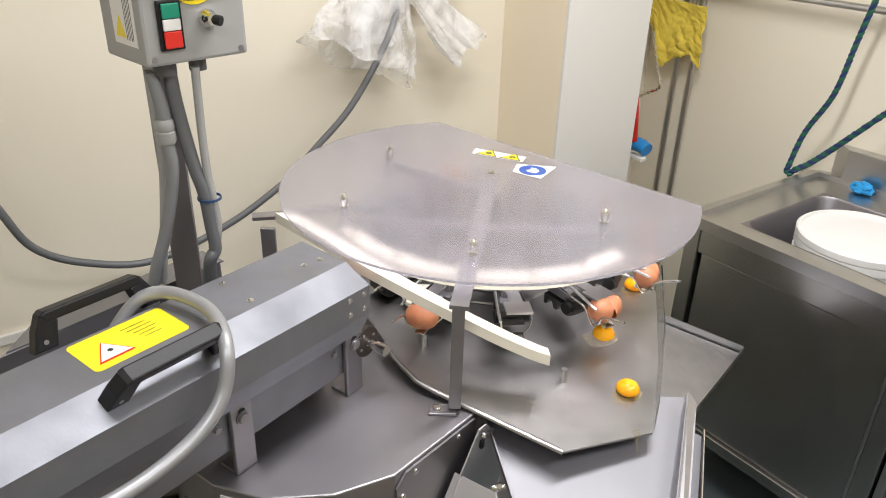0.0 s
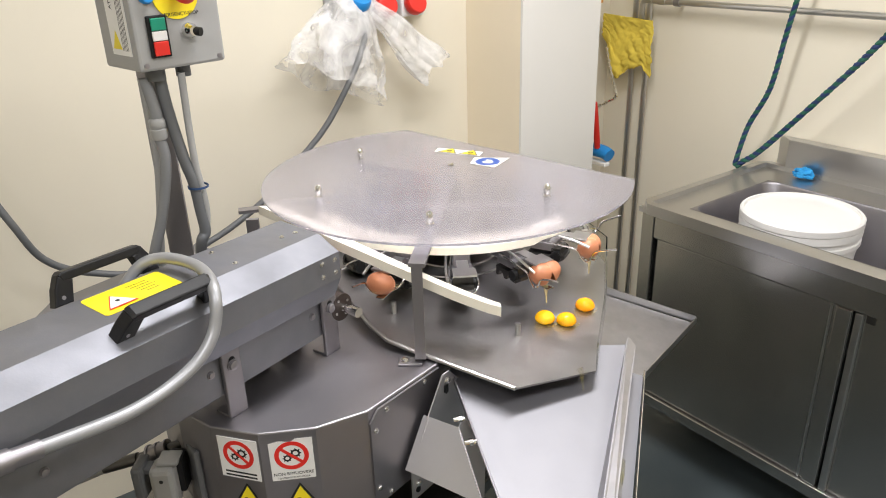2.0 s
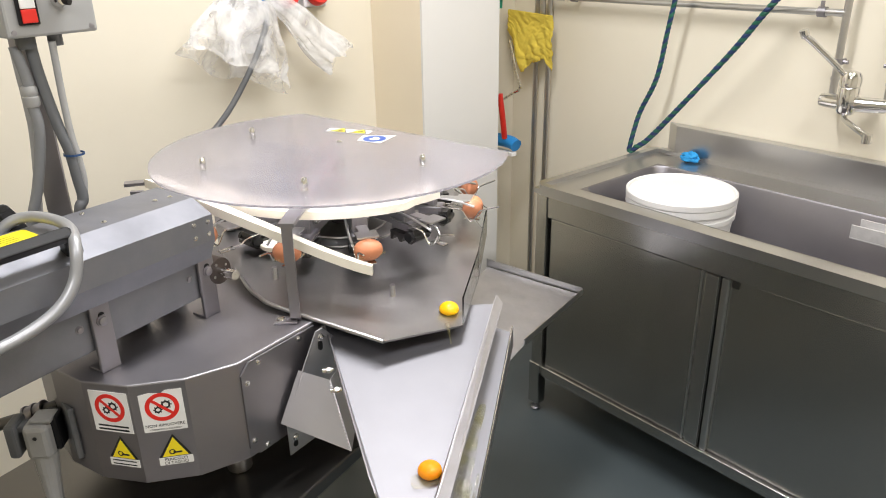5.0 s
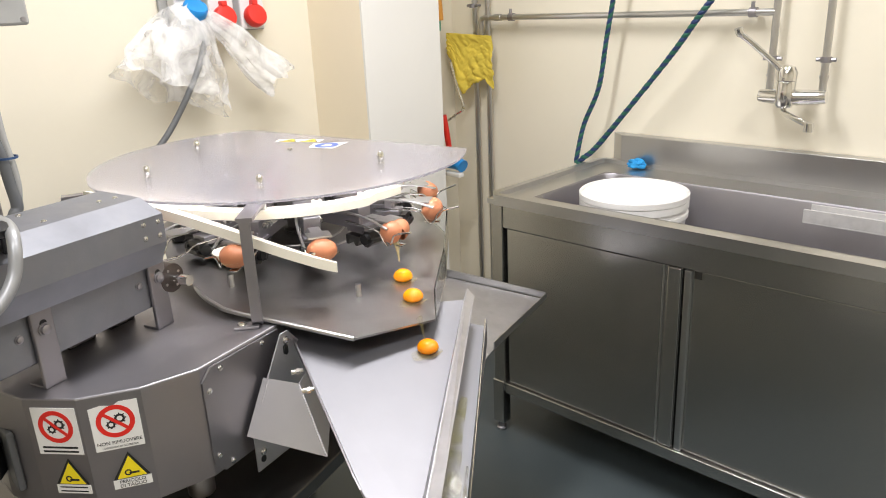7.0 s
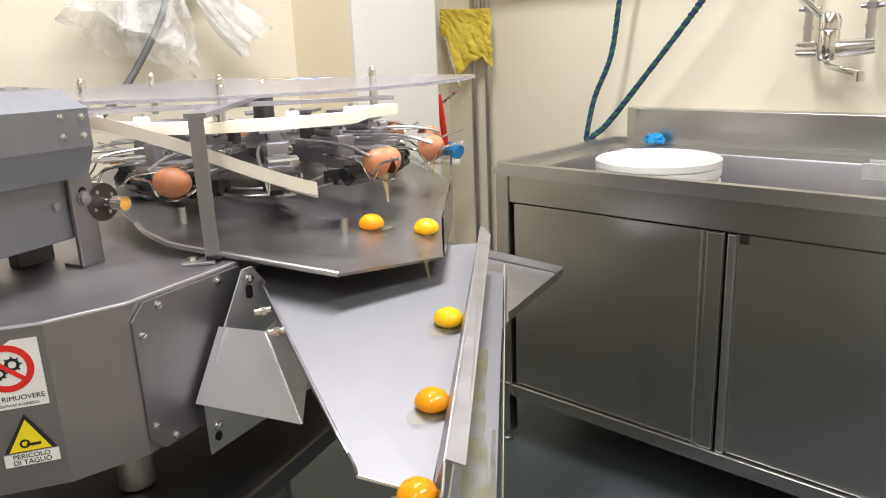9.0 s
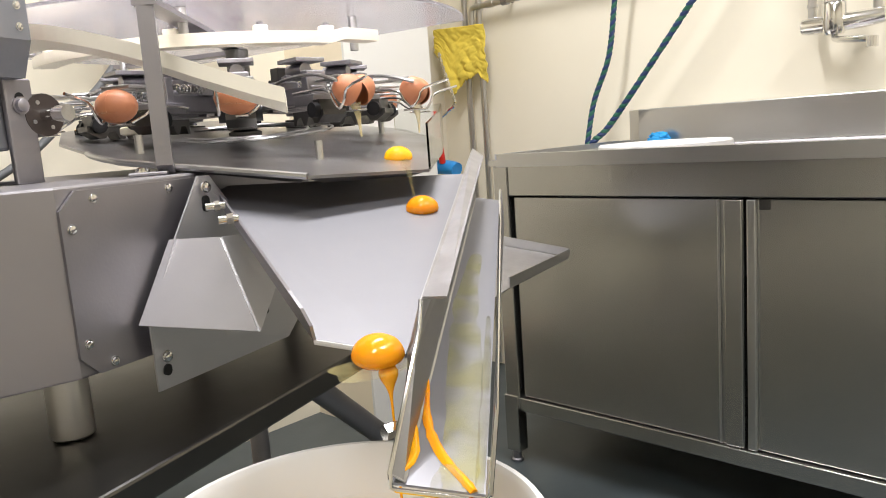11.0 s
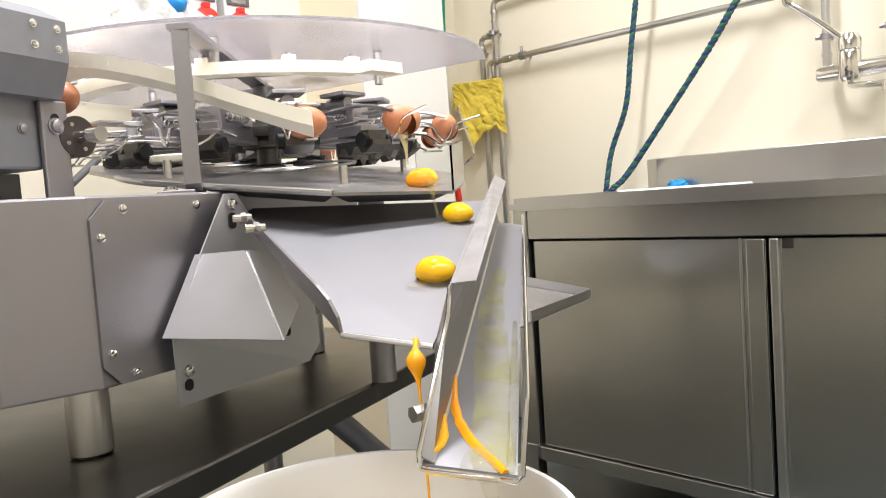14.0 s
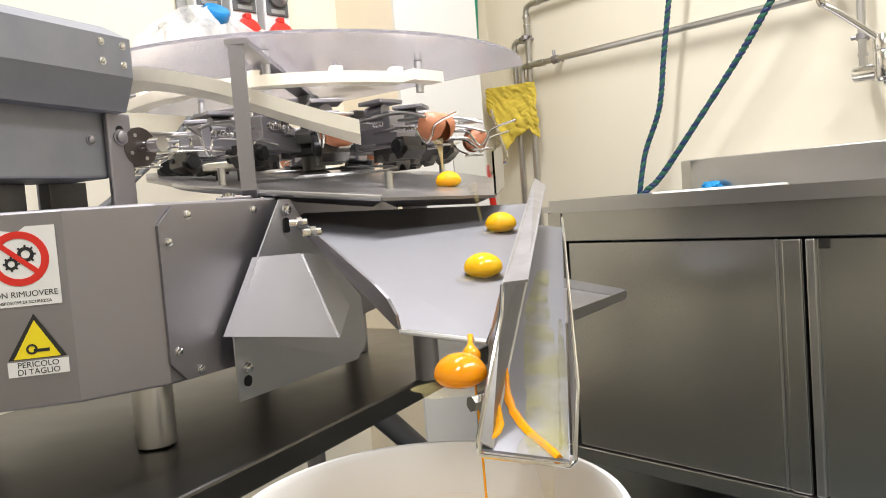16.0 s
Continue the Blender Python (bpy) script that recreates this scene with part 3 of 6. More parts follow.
tube(bm, [fp(-0.60, -0.09, 1.178), fp(-0.60, -0.09, 1.21), fp(-0.61, -0.10, 1.24), fp(-0.66, -0.14, 1.27), fp(-0.75, -0.2, 1.25)], lambda s: 0.009 if s < 0.3 else 0.004, 12)
solo("sensor_cable", bm, BLACK_PLASTIC, "black sensor cable plugged into the feeder lid", "cable", smooth=True)

# ---- table ----
table = thing("machine_table", fp(-0.2, -0.2, 0.0), "low stainless steel table carrying the machine", "table")
bm = bmesh.new()
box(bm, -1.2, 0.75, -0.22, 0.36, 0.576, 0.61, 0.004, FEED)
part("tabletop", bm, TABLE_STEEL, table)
for a, g in ((0.68, -0.16), (0.68, 0.30), (-1.1, -0.16), (-1.1, 0.30)):
    bm = bmesh.new()
    rod(bm, fp(a, -g, 0.0), fp(a, -g, 0.577), 0.022, 18)
    part("leg", bm, STEEL, table, "", True)
bm = bmesh.new()
rod(bm, fp(0.30, 0.14, 0.56), fp(0.66, 0.155, 0.25), 0.020, 16)
part("brace", bm, STEEL, table, "", True)
bm = bmesh.new()
rod(bm, (0.262, 1.14, 0.61), (0.262, 1.14, 0.905), 0.020, 18)
part("tray_post", bm, STEEL, machine, "", True)

# ---- tray ----
TRAY = [(-0.10, 1.13), (-0.082, 1.092), (-0.052, 1.052), (-0.01, 1.017), (0.199, 0.905), (0.357, 0.965), (0.41, 1.15), (0.458, 1.375), (0.42, 1.62), (0.28, 1.76), (0.02, 1.78), (-0.16, 1.68), (-0.22, 1.45), (-0.17, 1.25)]
bm = bmesh.new()
sheet(bm, [(x, y, tray_z(x, y)) for x, y in TRAY], 0.004)
tray = part("drip_tray", bm, STEEL_WET, machine, "stainless drip tray wet with egg")
bm = bmesh.new()
tube(bm, [(x, y, tray_z(x, y) + 0.003) for x, y in TRAY[:5]], 0.0045, 8, 4)
part("rolled_edge", bm, STEEL_SMOOTH, tray, "", True)
bm = bmesh.new()
k1, k2, k3 = (0.03, 1.005), (0.199, 0.912), (0.35, 0.968)
for p_, q_, z_ in ((k1, k2, 0.010), (k2, k3, 0.008)):
    i1, i2 = (p_[0] + 0.02, p_[1] + 0.05), (q_[0] - 0.01, q_[1] + 0.05)
    sheet(bm, [(*p_, tray_z(*p_) - 0.0005), (*q_, tray_z(*q_) - 0.0005), (*i2, tray_z(*i2) - 0.013), (*i1, tray_z(*i1) - 0.013)], 0.002)
part("under_fold", bm, STEEL_BLASTED, tray)
bm = bmesh.new()
for rr in (0.115, 0.16):
    line = [(CX + rr * math.cos(radians(a)), CY + rr * math.sin(radians(a)), tray_z(CX, CY) + 0.10 * rr * math.sin(radians(a)) + 0.010) for a in range(0, 361, 15)]
    tube(bm, line, 0.0026, 6, 1)
part("wire_ring", bm, STEEL_SMOOTH, tray, "", True)
for x, y in ((0.22, 1.07), (-0.03, 1.13), (0.36, 1.5)):
    bm = bmesh.new()
    rod(bm, (x, y, tray_z(x, y)), (x, y, tray_z(x, y) + 0.03), 0.006, 12)
    part("peg", bm, STEEL_SMOOTH, tray, "", True)
# clear guard along the tray's edge
bm = bmesh.new()
edge = [(0.357, 0.967), (0.41, 1.15), (0.458, 1.375), (0.40, 1.60)]
for p_, q_ in zip(edge, edge[1:]):
    sheet(bm, [(*p_, tray_z(*p_) + 0.004), (*q_, tray_z(*q_) + 0.004), (*q_, 0.995 if q_[1] > 1.2 else 0.975), (*p_, 0.995 if p_[1] > 1.2 else (0.975 if p_[1] > 1.0 else 0.955))], 0.003)
guard = part("side_guard", bm, SHEET_M, machine, "clear plastic side guard")
guard.visible_shadow = False

# ---- guard plate on its bars ----
bm = bmesh.new()
outline = []
for i in range(120):
    th = 2 * math.pi * i / 120
    x, y = 0.09 + 0.427 * math.cos(th), 1.44 + 0.427 * math.sin(th)
    if (x - 0.09) * 0.687 + (y - 1.44) * 0.726 < 0.224:
        outline.append((x, y))
prism(bm, outline, 1.138, 1.143)
plate = part("guard_plate", bm, ACRYLIC, machine, "milky clear plastic guard plate")
plate.visible_shadow = False
NUTS = [(0.051, 1.116), (0.299, 1.259), (-0.126, 1.578), (-0.191, 1.297)]
for x, y in NUTS:
    bm = bmesh.new()
    lathe(bm, [(0.009, 0), (0.009, 0.002), (0.0065, 0.002), (0.0065, 0.010), (0.0075, 0.011), (0.0075, 0.019), (0.005, 0.025), (0.002, 0.027)], (x, y, 1.143), 14)
    part("cap_nut", bm, CHROME, plate, "", True)
    bm = bmesh.new()
    rod(bm, (x, y, 1.085), (x, y, 1.138), 0.007, 14)
    part("spacer", bm, STEEL_SMOOTH, plate, "", True)
bm = bmesh.new()
bolt(bm, (0.10, 1.50, 1.143), (0, 0, 1), 0.007, 0.004)
part("screw", bm, CHROME, plate, "", True)
for pts, mat, nm in (([(0.070, 1.655), (0.185, 1.603), (0.172, 1.570), (0.060, 1.620)], WHITE_STICKER, "white_sticker"), ([(0.159, 1.556), (0.246, 1.545), (0.203, 1.470), (0.146, 1.508)], WHITE_STICKER, "white_sticker")):
    bm = bmesh.new()
    prism(bm, pts[::-1], 1.1432, 1.1438)
    s_ = part(nm, bm, mat, plate)
for cx_, cy_ in ((0.095, 1.625), (0.148, 1.601)):
    bm = bmesh.new()
    prism(bm, [(cx_ - 0.026, cy_ - 0.006), (cx_ + 0.020, cy_ - 0.028), (cx_ + 0.015, cy_ + 0.022)], 1.1438, 1.1441)
    part("black_triangle", bm, BLACK_INK, plate)
    bm = bmesh.new()
    prism(bm, [(cx_ - 0.022, cy_ - 0.006), (cx_ + 0.017, cy_ - 0.024), (cx_ + 0.013, cy_ + 0.018)], 1.1441, 1.1444)
    part("yellow_triangle", bm, YELLOW, plate)
    bm = bmesh.new()
    ring(bm, 0.003, 0.007, 0.0003, Matrix.Translation((cx_ + 0.004, cy_ - 0.004, 1.1444)), 12)
    part("symbol", bm, BLACK_INK, plate)
bm = bmesh.new()
ring(bm, 0.0, 0.030, 0.0005, Matrix.Translation((0.190, 1.518, 1.1438)), 24)
part("blue_disc", bm, material("blue_ink", (0.03, 0.10, 0.42), 0.4), plate)
bm = bmesh.new()
prism(bm, [(0.178, 1.506), (0.196, 1.500), (0.204, 1.512), (0.200, 1.528), (0.188, 1.534), (0.186, 1.522), (0.176, 1.518)], 1.1443, 1.1447)
part("white_symbol", bm, WHITE_STICKER, plate)
# bars under the plate and their posts
for p_, q_, w in (((0.027, 0.972), (CX, 1.50), 0.030), ((-0.37, 1.30), (-0.12, 1.36), 0.024), ((-0.20, 1.292), (0.335, 1.262), 0.026), ((CX, 1.45), (-0.14, 1.60), 0.026)):
    bm = bmesh.new()
    z_ = 1.1135 if w < 0.029 else 1.121
    strip(bm, [(*p_, z_), (*q_, z_)], w, 0.007)
    part("support_bar", bm, STEEL, machine)
bm = bmesh.new()
prism(bm, [(0.973, 0.926), (0.973, 1.1175), (0.981, 1.1175), (0.981, 0.935), (0.990, 0.924), (1.016, 0.921), (1.016, 0.915), (0.985, 0.9155)], -0.010, 0.010, Matrix.Translation((0.027, 0.0, 0)) @ Matrix(((0, 0, 1, 0), (1, 0, 0, 0), (0, 1, 0, 0), (0, 0, 0, 1))))
box(bm, -0.016, 0.030, 0.968, 0.996, 0.9143, 0.919, 0.0015)
post = part("bracket_post", bm, STEEL, machine)
bm = bmesh.new()
bolt(bm, (-0.002, 0.982, 0.919), (0, 0, 1), 0.0075, 0.006)
part("bolt", bm, CHROME, post, "", True)
bm = bmesh.new()
box(bm, -0.345, -0.318, 1.255, 1.265, 0.914, 1.110, 0.001)
part("rear_post", bm, STEEL, machine)

# ---- white rails ----
bm = bmesh.new()
line = smooth_line([(-0.31, 1.31, 1.110), (-0.21, 1.205, 1.111), (-0.130, 1.122, 1.107), (-0.02, 1.066, 1.076), (0.08, 1.040, 1.036), (0.150, 1.028, 1.009), (0.182, 1.026, 0.998)], 6)
strip(bm, line, 0.040, 0.020, 0.29)
bmesh.ops.bevel(bm, geom=[e for e in bm.edges if len(e.link_faces) == 2 and e.calc_face_angle(0) > 0.8], offset=0.003, segments=2, affect="EDGES")
part("guide_rail", bm, NYLON, machine, "white nylon guide rail")
bm = bmesh.new()
strip(bm, [(CX + 0.318 * math.cos(radians(a)), CY + 0.318 * math.sin(radians(a)), 1.092 + (0.006 if a > -60 else 0)) for a in range(-154, -45, 4)], 0.032, 0.017)
cam_ring = part("cam_ring", bm, NYLON, machine, "white nylon cam ring")
for a in (-146, -124, -102, -80, -62):
    bm = bmesh.new()
    x, y = CX + 0.318 * math.cos(radians(a)), CY + 0.318 * math.sin(radians(a))
    box(bm, -0.008, 0.008, -0.010, 0.010, 1.1, 1.110, 0.002, Matrix.Translation((x, y, 0)) @ pose(0, 0, 0, 0, 0, a))
    peg = part("peg", bm, NYLON, cam_ring)
    bm = bmesh.new()
    rod(bm, (x, y, 1.110), (x, y, 1.1145), 0.0045, 10)
    part("screw", bm, STEEL, cam_ring, "", True)
bm = bmesh.new()
lathe(bm, [(0.040, 0), (0.042, 0.002), (0.042, 0.010), (0.040, 0.012)], (-0.035, 1.245, 0.972), 28)
disc_ = part("nylon_disc", bm, NYLON, machine, "white nylon disc on two pins", True)
for dx in (-0.018, 0.018):
    bm = bmesh.new()
    rod(bm, (-0.035 + dx, 1.245, tray_z(-0.035 + dx, 1.245)), (-0.035 + dx, 1.245, 0.972), 0.005, 10)
    part("pin", bm, GUNMETAL, disc_, "", True)
# flexible black duct and fittings under the rotor
bm = bmesh.new()
for i in range(9):
    x = -0.212 + 0.009 * i
    bmesh.ops.create_uvsphere(bm, u_segments=10, v_segments=6, radius=0.0068, matrix=Matrix.Translation((x, 1.62 + 0.003 * i, 0.990 - 0.0014 * i)))
nozzle = part("jointed_nozzle", bm, BLACK_PLASTIC, machine, "black jointed nozzle", True)
bm = bmesh.new()
rod(bm, (-0.240, 1.612, 0.990), (-0.216, 1.619, 0.990), 0.009, 12)
part("nozzle_tip", bm, material("orange_plastic", (0.85, 0.36, 0.02), 0.4), nozzle, "orange fitting", True)

# ---- chute ----
chute = thing("egg_chute", (0.25, 0.8, 0.706), "sloping stainless chute with a side gutter, wet with egg", "chute")
P1, L1, L2, P2 = (0.088, 0.987, 0.872), (0.188, 0.591, 0.782), (0.256, 0.553, 0.7725), (0.432, 1.047, 0.868)
bm = bmesh.new()
sheet(bm, [(0.070, 1.060, 0.8885), P1, L1, L2, P2, (0.445, 1.085, 0.8755)], 0.0025)
part("pan", bm, PAN_STEEL, chute, "wet sloping pan")
bm = bmesh.new()
sheet(bm, [(0.085, 0.985, 0.872), (0.085, 0.985, 0.886), (0.170, 0.615, 0.821), (0.179, 0.588, 0.811), (0.185, 0.583, 0.797), (0.187, 0.590, 0.782)], 0.0025)
part("side_wall", bm, STEEL, chute)
bm = bmesh.new()
tube(bm, [L1, ((L1[0] + L2[0]) / 2, (L1[1] + L2[1]) / 2, (L1[2] + L2[2]) / 2), L2], 0.0025, 8, 2)
part("lip", bm, STEEL_SMOOTH, chute, "", True)
bm = bmesh.new()
sheet(bm, [(0.2585, 0.553, 0.770), (0.269, 0.534, 0.818), (0.438, 1.052, 0.912), (0.434, 1.047, 0.862)], 0.0022)
part("divider", bm, DIVIDER_STEEL, chute)
bm = bmesh.new()
sheet(bm, [(0.269, 0.534, 0.820), (0.284, 0.513, 0.823), (0.449, 1.035, 0.902), (0.438, 1.052, 0.914)], 0.0022)
part("divider_flange", bm, DIVIDER_STEEL, chute)
bm = bmesh.new()
sheet(bm, [(0.43, 1.04, 0.845), (0.228, 0.459, 0.715), (0.286, 0.438, 0.707), (0.466, 1.024, 0.838)], 0.002)
part("gutter_floor", bm, PAN_STEEL, chute, "gutter floor streaked with egg")
bm = bmesh.new()
sheet(bm, [(0.468, 1.024, 0.853), (0.306, 0.477, 0.747), (0.288, 0.438, 0.707), (0.468, 1.02, 0.81)], 0.0022)
part("gutter_wall", bm, STEEL_BLASTED, chute)
bm = bmesh.new()
sheet(bm, [(0.433, 1.046, 0.866), (0.2575, 0.555, 0.772), (0.2625, 0.518, 0.802), (0.2270, 0.459, 0.722), (0.2360, 0.4565, 0.7165), (0.4345, 1.038, 0.846)], 0.0015)
# steel darker than the divider's, in place of shade on this inner wall
part("gutter_cheek", bm, STEEL_WET, chute)
bm = bmesh.new()
tube(bm, [(0.268, 0.533, 0.82), (0.2625, 0.518, 0.80), (0.2275, 0.458, 0.724), (0.2275, 0.4575, 0.714), (0.231, 0.4565, 0.712), (0.285, 0.4365, 0.705), (0.289, 0.4365, 0.708), (0.3065, 0.476, 0.748), (0.468, 1.024, 0.854)], 0.0018, 8, 1)
part("rolled_rim", bm, CHROME, chute, "", True)
for q in ((0.101, 0.850, 0.879), (0.118, 0.800, 0.868)):
    bm = bmesh.new()
    rod(bm, (q[0] + 0.004, q[1], q[2]), (q[0] - 0.016, q[1] - 0.004, q[2]), 0.0042, 10)
    rod(bm, (q[0] - 0.002, q[1], q[2]), (q[0] - 0.008, q[1] - 0.002, q[2]), 0.0062, 6)
    part("stud", bm, CHROME, chute, "", True)
bm = bmesh.new()
rod(bm, (0.238, 0.487, 0.742), (0.228, 0.482, 0.742), 0.006, 6)
part("stud", bm, CHROME, chute, "", True)

# bracket plate with folded cup, bolted to the base
bm = bmesh.new()
PL = [(0.078, 0.957, 0.910), (0.066, 0.943, 0.910), (0.036, 0.908, 0.838), (0.004, 0.872, 0.748), (0.002, 0.886, 0.665), (0.150, 1.064, 0.668), (0.166, 1.083, 0.69), (0.162, 1.078, 0.76), (0.106, 1.01, 0.85)]
sheet(bm, PL, 0.0025)
bplate = part("bracket_plate", bm, CUP_STEEL, machine)
bm = bmesh.new()
A_, B_, C_, D_ = Vector((0.031, 0.920, 0.838)), Vector((-0.006, 0.876, 0.748)), Vector((0.132, 0.776, 0.750)), Vector((0.098, 0.882, 0.836))
nrm = (B_ - A_).cross(C_ - A_).normalized()
D_ = D_ - nrm * (D_ - A_).dot(nrm)
sheet(bm, [A_, B_, C_, D_], 0.002)
E_, F_ = Vector((0.115, 0.965, 0.832)), Vector((0.145, 0.93, 0.765))
sheet(bm, [D_, C_, F_, E_], 0.002)
part("folded_cup", bm, CUP_STEEL, machine, "folded sheet-metal cup")
for q in ((0.072, 0.948, 0.896), (0.013, 0.892, 0.706), (0.124, 1.025, 0.737)):
    bm = bmesh.new()
    bolt(bm, Vector(q) + Vector((0.003, -0.003, 0)), (0.77, -0.64, 0), 0.006, 0.006)
    part("bolt", bm, CHROME, bplate, "", True)

# black inlays paint the darkness inside the plate's slots and holes
for c, w, h, tall in (((0.0725, 0.9485, 0.876), 0.0, 0.005, 0.010), ((0.070, 0.960, 0.738), 0.046, 0.006, 0.0), ((0.0135, 0.8925, 0.689), 0.0, 0.0055, 0.003), ((0.1245, 1.0255, 0.722), 0.0, 0.005, 0.008)):
    bm = bmesh.new()
    u = Vector((0.64, 0.77, 0))
    ring_ = [Vector(c) + u * (w * (1 if math.cos(a) > 0 else -1) * 0.5 + h * math.cos(a)) + Vector((0, 0, h * math.sin(a) + tall * (1 if math.sin(a) > 0 else -1) * 0.5)) for a in [math.pi * (k + 0.5) / 8 for k in range(16)]]
    prism_n = Vector((0.77, -0.64, 0)) * 0.0032
    lo = [bm.verts.new(q - prism_n) for q in ring_]
    hi = [bm.verts.new(q + prism_n) for q in ring_]
    bm.faces.new(lo)
    bm.faces.new(hi)
    for k in range(16):
        bm.faces.new((lo[k], lo[(k + 1) % 16], hi[(k + 1) % 16], hi[k]))
    part("slot_inlay", bm, BLACK_PLASTIC, bplate, "slot hole in the plate, drawn as a black inlay")

# ---- tilted tray for shells ----
shell = thing("shell_tray", (0.55, 1.4, 0.575), "square stainless tray tilted below the carousel", "tray")
bm = bmesh.new()
sheet(bm, [(x, y, 0.650 - 0.2024 * (x - 0.545) + 0.1224 * (y - 1.285)) for x, y in ((0.42, 1.10), (0.545, 1.285), (0.768, 1.572), (0.50, 1.66), (0.40, 1.45))], 0.003)
part("tray_floor", bm, DIVIDER_STEEL, shell)
bm = bmesh.new()
sheet(bm, [(0.545, 1.285, 0.652), (0.771, 1.578, 0.643), (0.771, 1.578, 0.660), (0.545, 1.285, 0.672)], 0.003)
part("front_rim", bm, STEEL_SMOOTH, shell)
bm = bmesh.new()
sheet(bm, [(0.771, 1.578, 0.643), (0.50, 1.665, 0.706), (0.50, 1.665, 0.732), (0.771, 1.578, 0.662)], 0.003)
part("side_rim", bm, STEEL_SMOOTH, shell)

# ---- sink unit ----
sink = thing("sink_unit", rp(-0.4, 2.05, 0), "stainless commercial sink cabinet with sliding doors", "sink")


def sink_box(name, mat, a0, a1, b0, b1, z0, z1, bevel=0.0, parent=None, label=""):
    bm = bmesh.new()
    box(bm, a0, a1, b0, b1, z0, z1, bevel, ROOM)
    return part(name, bm, mat, parent or sink, label)


SA0, SA1, SB0, SB1 = -1.165, 0.55, 1.70, 2.392
for a in (-1.145, 0.51):
    for b in (1.728, 2.35):
        sink_box("leg", STEEL_DARK, a - 0.02, a + 0.025, b - 0.02, b + 0.02, 0.035, 0.20, 0.002)
        bm = bmesh.new()
        lathe(bm, [(0.016, 0), (0.018, 0.006), (0.013, 0.010), (0.013, 0.037)], tuple(rp(a, b, 0)), 14)
        part("foot", bm, STEEL, sink, "", True)
sink_box("side_panel", STEEL_DARK, -1.16, -1.115, 1.712, 2.385, 0.165, 0.842, 0.002)
sink_box("side_panel", STEEL_DARK, 0.50, 0.545, 1.712, 2.385, 0.165, 0.842, 0.002)
sink_box("fascia", STEEL_DARK, -1.115, 0.50, 1.716, 1.735, 0.762, 0.842, 0.002)
sink_box("bottom_rail", STEEL_DARK, -1.115, 0.50, 1.714, 1.74, 0.158, 0.196, 0.002)
sink_box("cabinet_floor", STEEL_DARK, -1.115, 0.50, 1.742, 2.38, 0.17, 0.19)
sink_box("back_panel", STEEL_DARK, -1.115, 0.50, 2.36, 2.38, 0.19, 0.82)
for a0, a1, b in ((-1.106, -0.496, 1.726), (-0.487, 0.49, 1.730)):
    door = sink_box("sliding_door", STEEL_DARK, a0, a1, b, b + 0.016, 0.199, 0.757, 0.002)
    if a0 < -1:
        sink_box("door_stile", STEEL_DARK, a1 - 0.040, a1, b - 0.008, b - 0.0005, 0.199, 0.757, 0.003, door)
        sink_box("door_fold", STEEL_SMOOTH, a1 - 0.056, a1 - 0.050, b - 0.003, b - 0.0003, 0.199, 0.757, 0.001, door)
    else:
        sink_box("door_stile", STEEL_SMOOTH, a0, a0 + 0.020, b - 0.012, b - 0.0005, 0.199, 0.757, 0.003, door)
        # dark slab standing in for the shaded gap at the door's top
        sink_box("dark_gap_slab", GUNMETAL, a0 + 0.024, a0 + 0.046, b - 0.003, b - 0.0005, 0.735, 0.757, 0.001, door)
# worktop with raised rounded rim round a deep basin
OA0, OA1, OB0, OB1 = -1.045, 0.20, 1.795, 2.218
for nm, d in (("worktop_front", (SA0, SA1, SB0, OB0)), ("worktop_back", (SA0, SA1, OB1, SB1)), ("worktop_end", (SA0, OA0, OB0, OB1)), ("worktop_drainer", (OA1, SA1, OB0, OB1))):
    sink_box(nm, STEEL_SMOOTH, *d, 0.842, 0.858, 0.0)
bm = bmesh.new()
rim = [(SA1, SB0 + 0.012), (SA0 + 0.03, SB0 + 0.012), (SA0 + 0.012, SB0 + 0.03), (SA0 + 0.012, SB1 - 0.05), (SA0 + 0.03, SB1 - 0.03), (SA1, SB1 - 0.03)]
strip(bm, [rp(a, b, 0.8565) for a, b in rim], 0.026, 0.034)
bmesh.ops.bevel(bm, geom=[e for e in bm.edges if len(e.link_faces) == 2 and e.calc_face_angle(0) > 0.8], offset=0.007, segments=3, affect="EDGES")
part("raised_rim", bm, STEEL_SMOOTH, sink, "bright rounded rim", True)
bm = bmesh.new()
rr = 0.05


def rounded(a0, a1, b0, b1, r, n=5):
    out = []
    for cx_, cy_, s in ((a1 - r, b1 - r, 0), (a0 + r, b1 - r, 90), (a0 + r, b0 + r, 180), (a1 - r, b0 + r, 270)):
        for i in range(n + 1):
            t = radians(s + 90 * i / n)
            out.append((cx_ + r * math.cos(t), cy_ + r * math.sin(t)))
    return out


levels = [(rounded(OA0 - 0.003, OA1 + 0.003, OB0 - 0.003, OB1 + 0.003, 0.001), 0.8586), (rounded(OA0 + 0.0005, OA1 - 0.0005, OB0 + 0.0005, OB1 - 0.0005, 0.05), 0.8584), (rounded(OA0 + 0.004, OA1 - 0.004, OB0 + 0.004, OB1 - 0.004, 0.05), 0.852), (rounded(OA0 + 0.012, OA1 - 0.012, OB0 + 0.012, OB1 - 0.012, 0.05), 0.60), (rounded(OA0 + 0.05, OA1 - 0.05, OB0 + 0.05, OB1 - 0.05, 0.05), 0.565)]
loops = [[bm.verts.new(rp(a, b, z)) for a, b in pts] for pts, z in levels]
for p_, q_ in zip(loops, loops[1:]):
    for i in range(len(p_)):
        bm.faces.new((p_[i], p_[(i + 1) % len(p_)], q_[(i + 1) % len(p_)], q_[i]))
bm.faces.new(loops[-1])
part("basin", bm, STEEL, sink, "deep stainless basin", True)
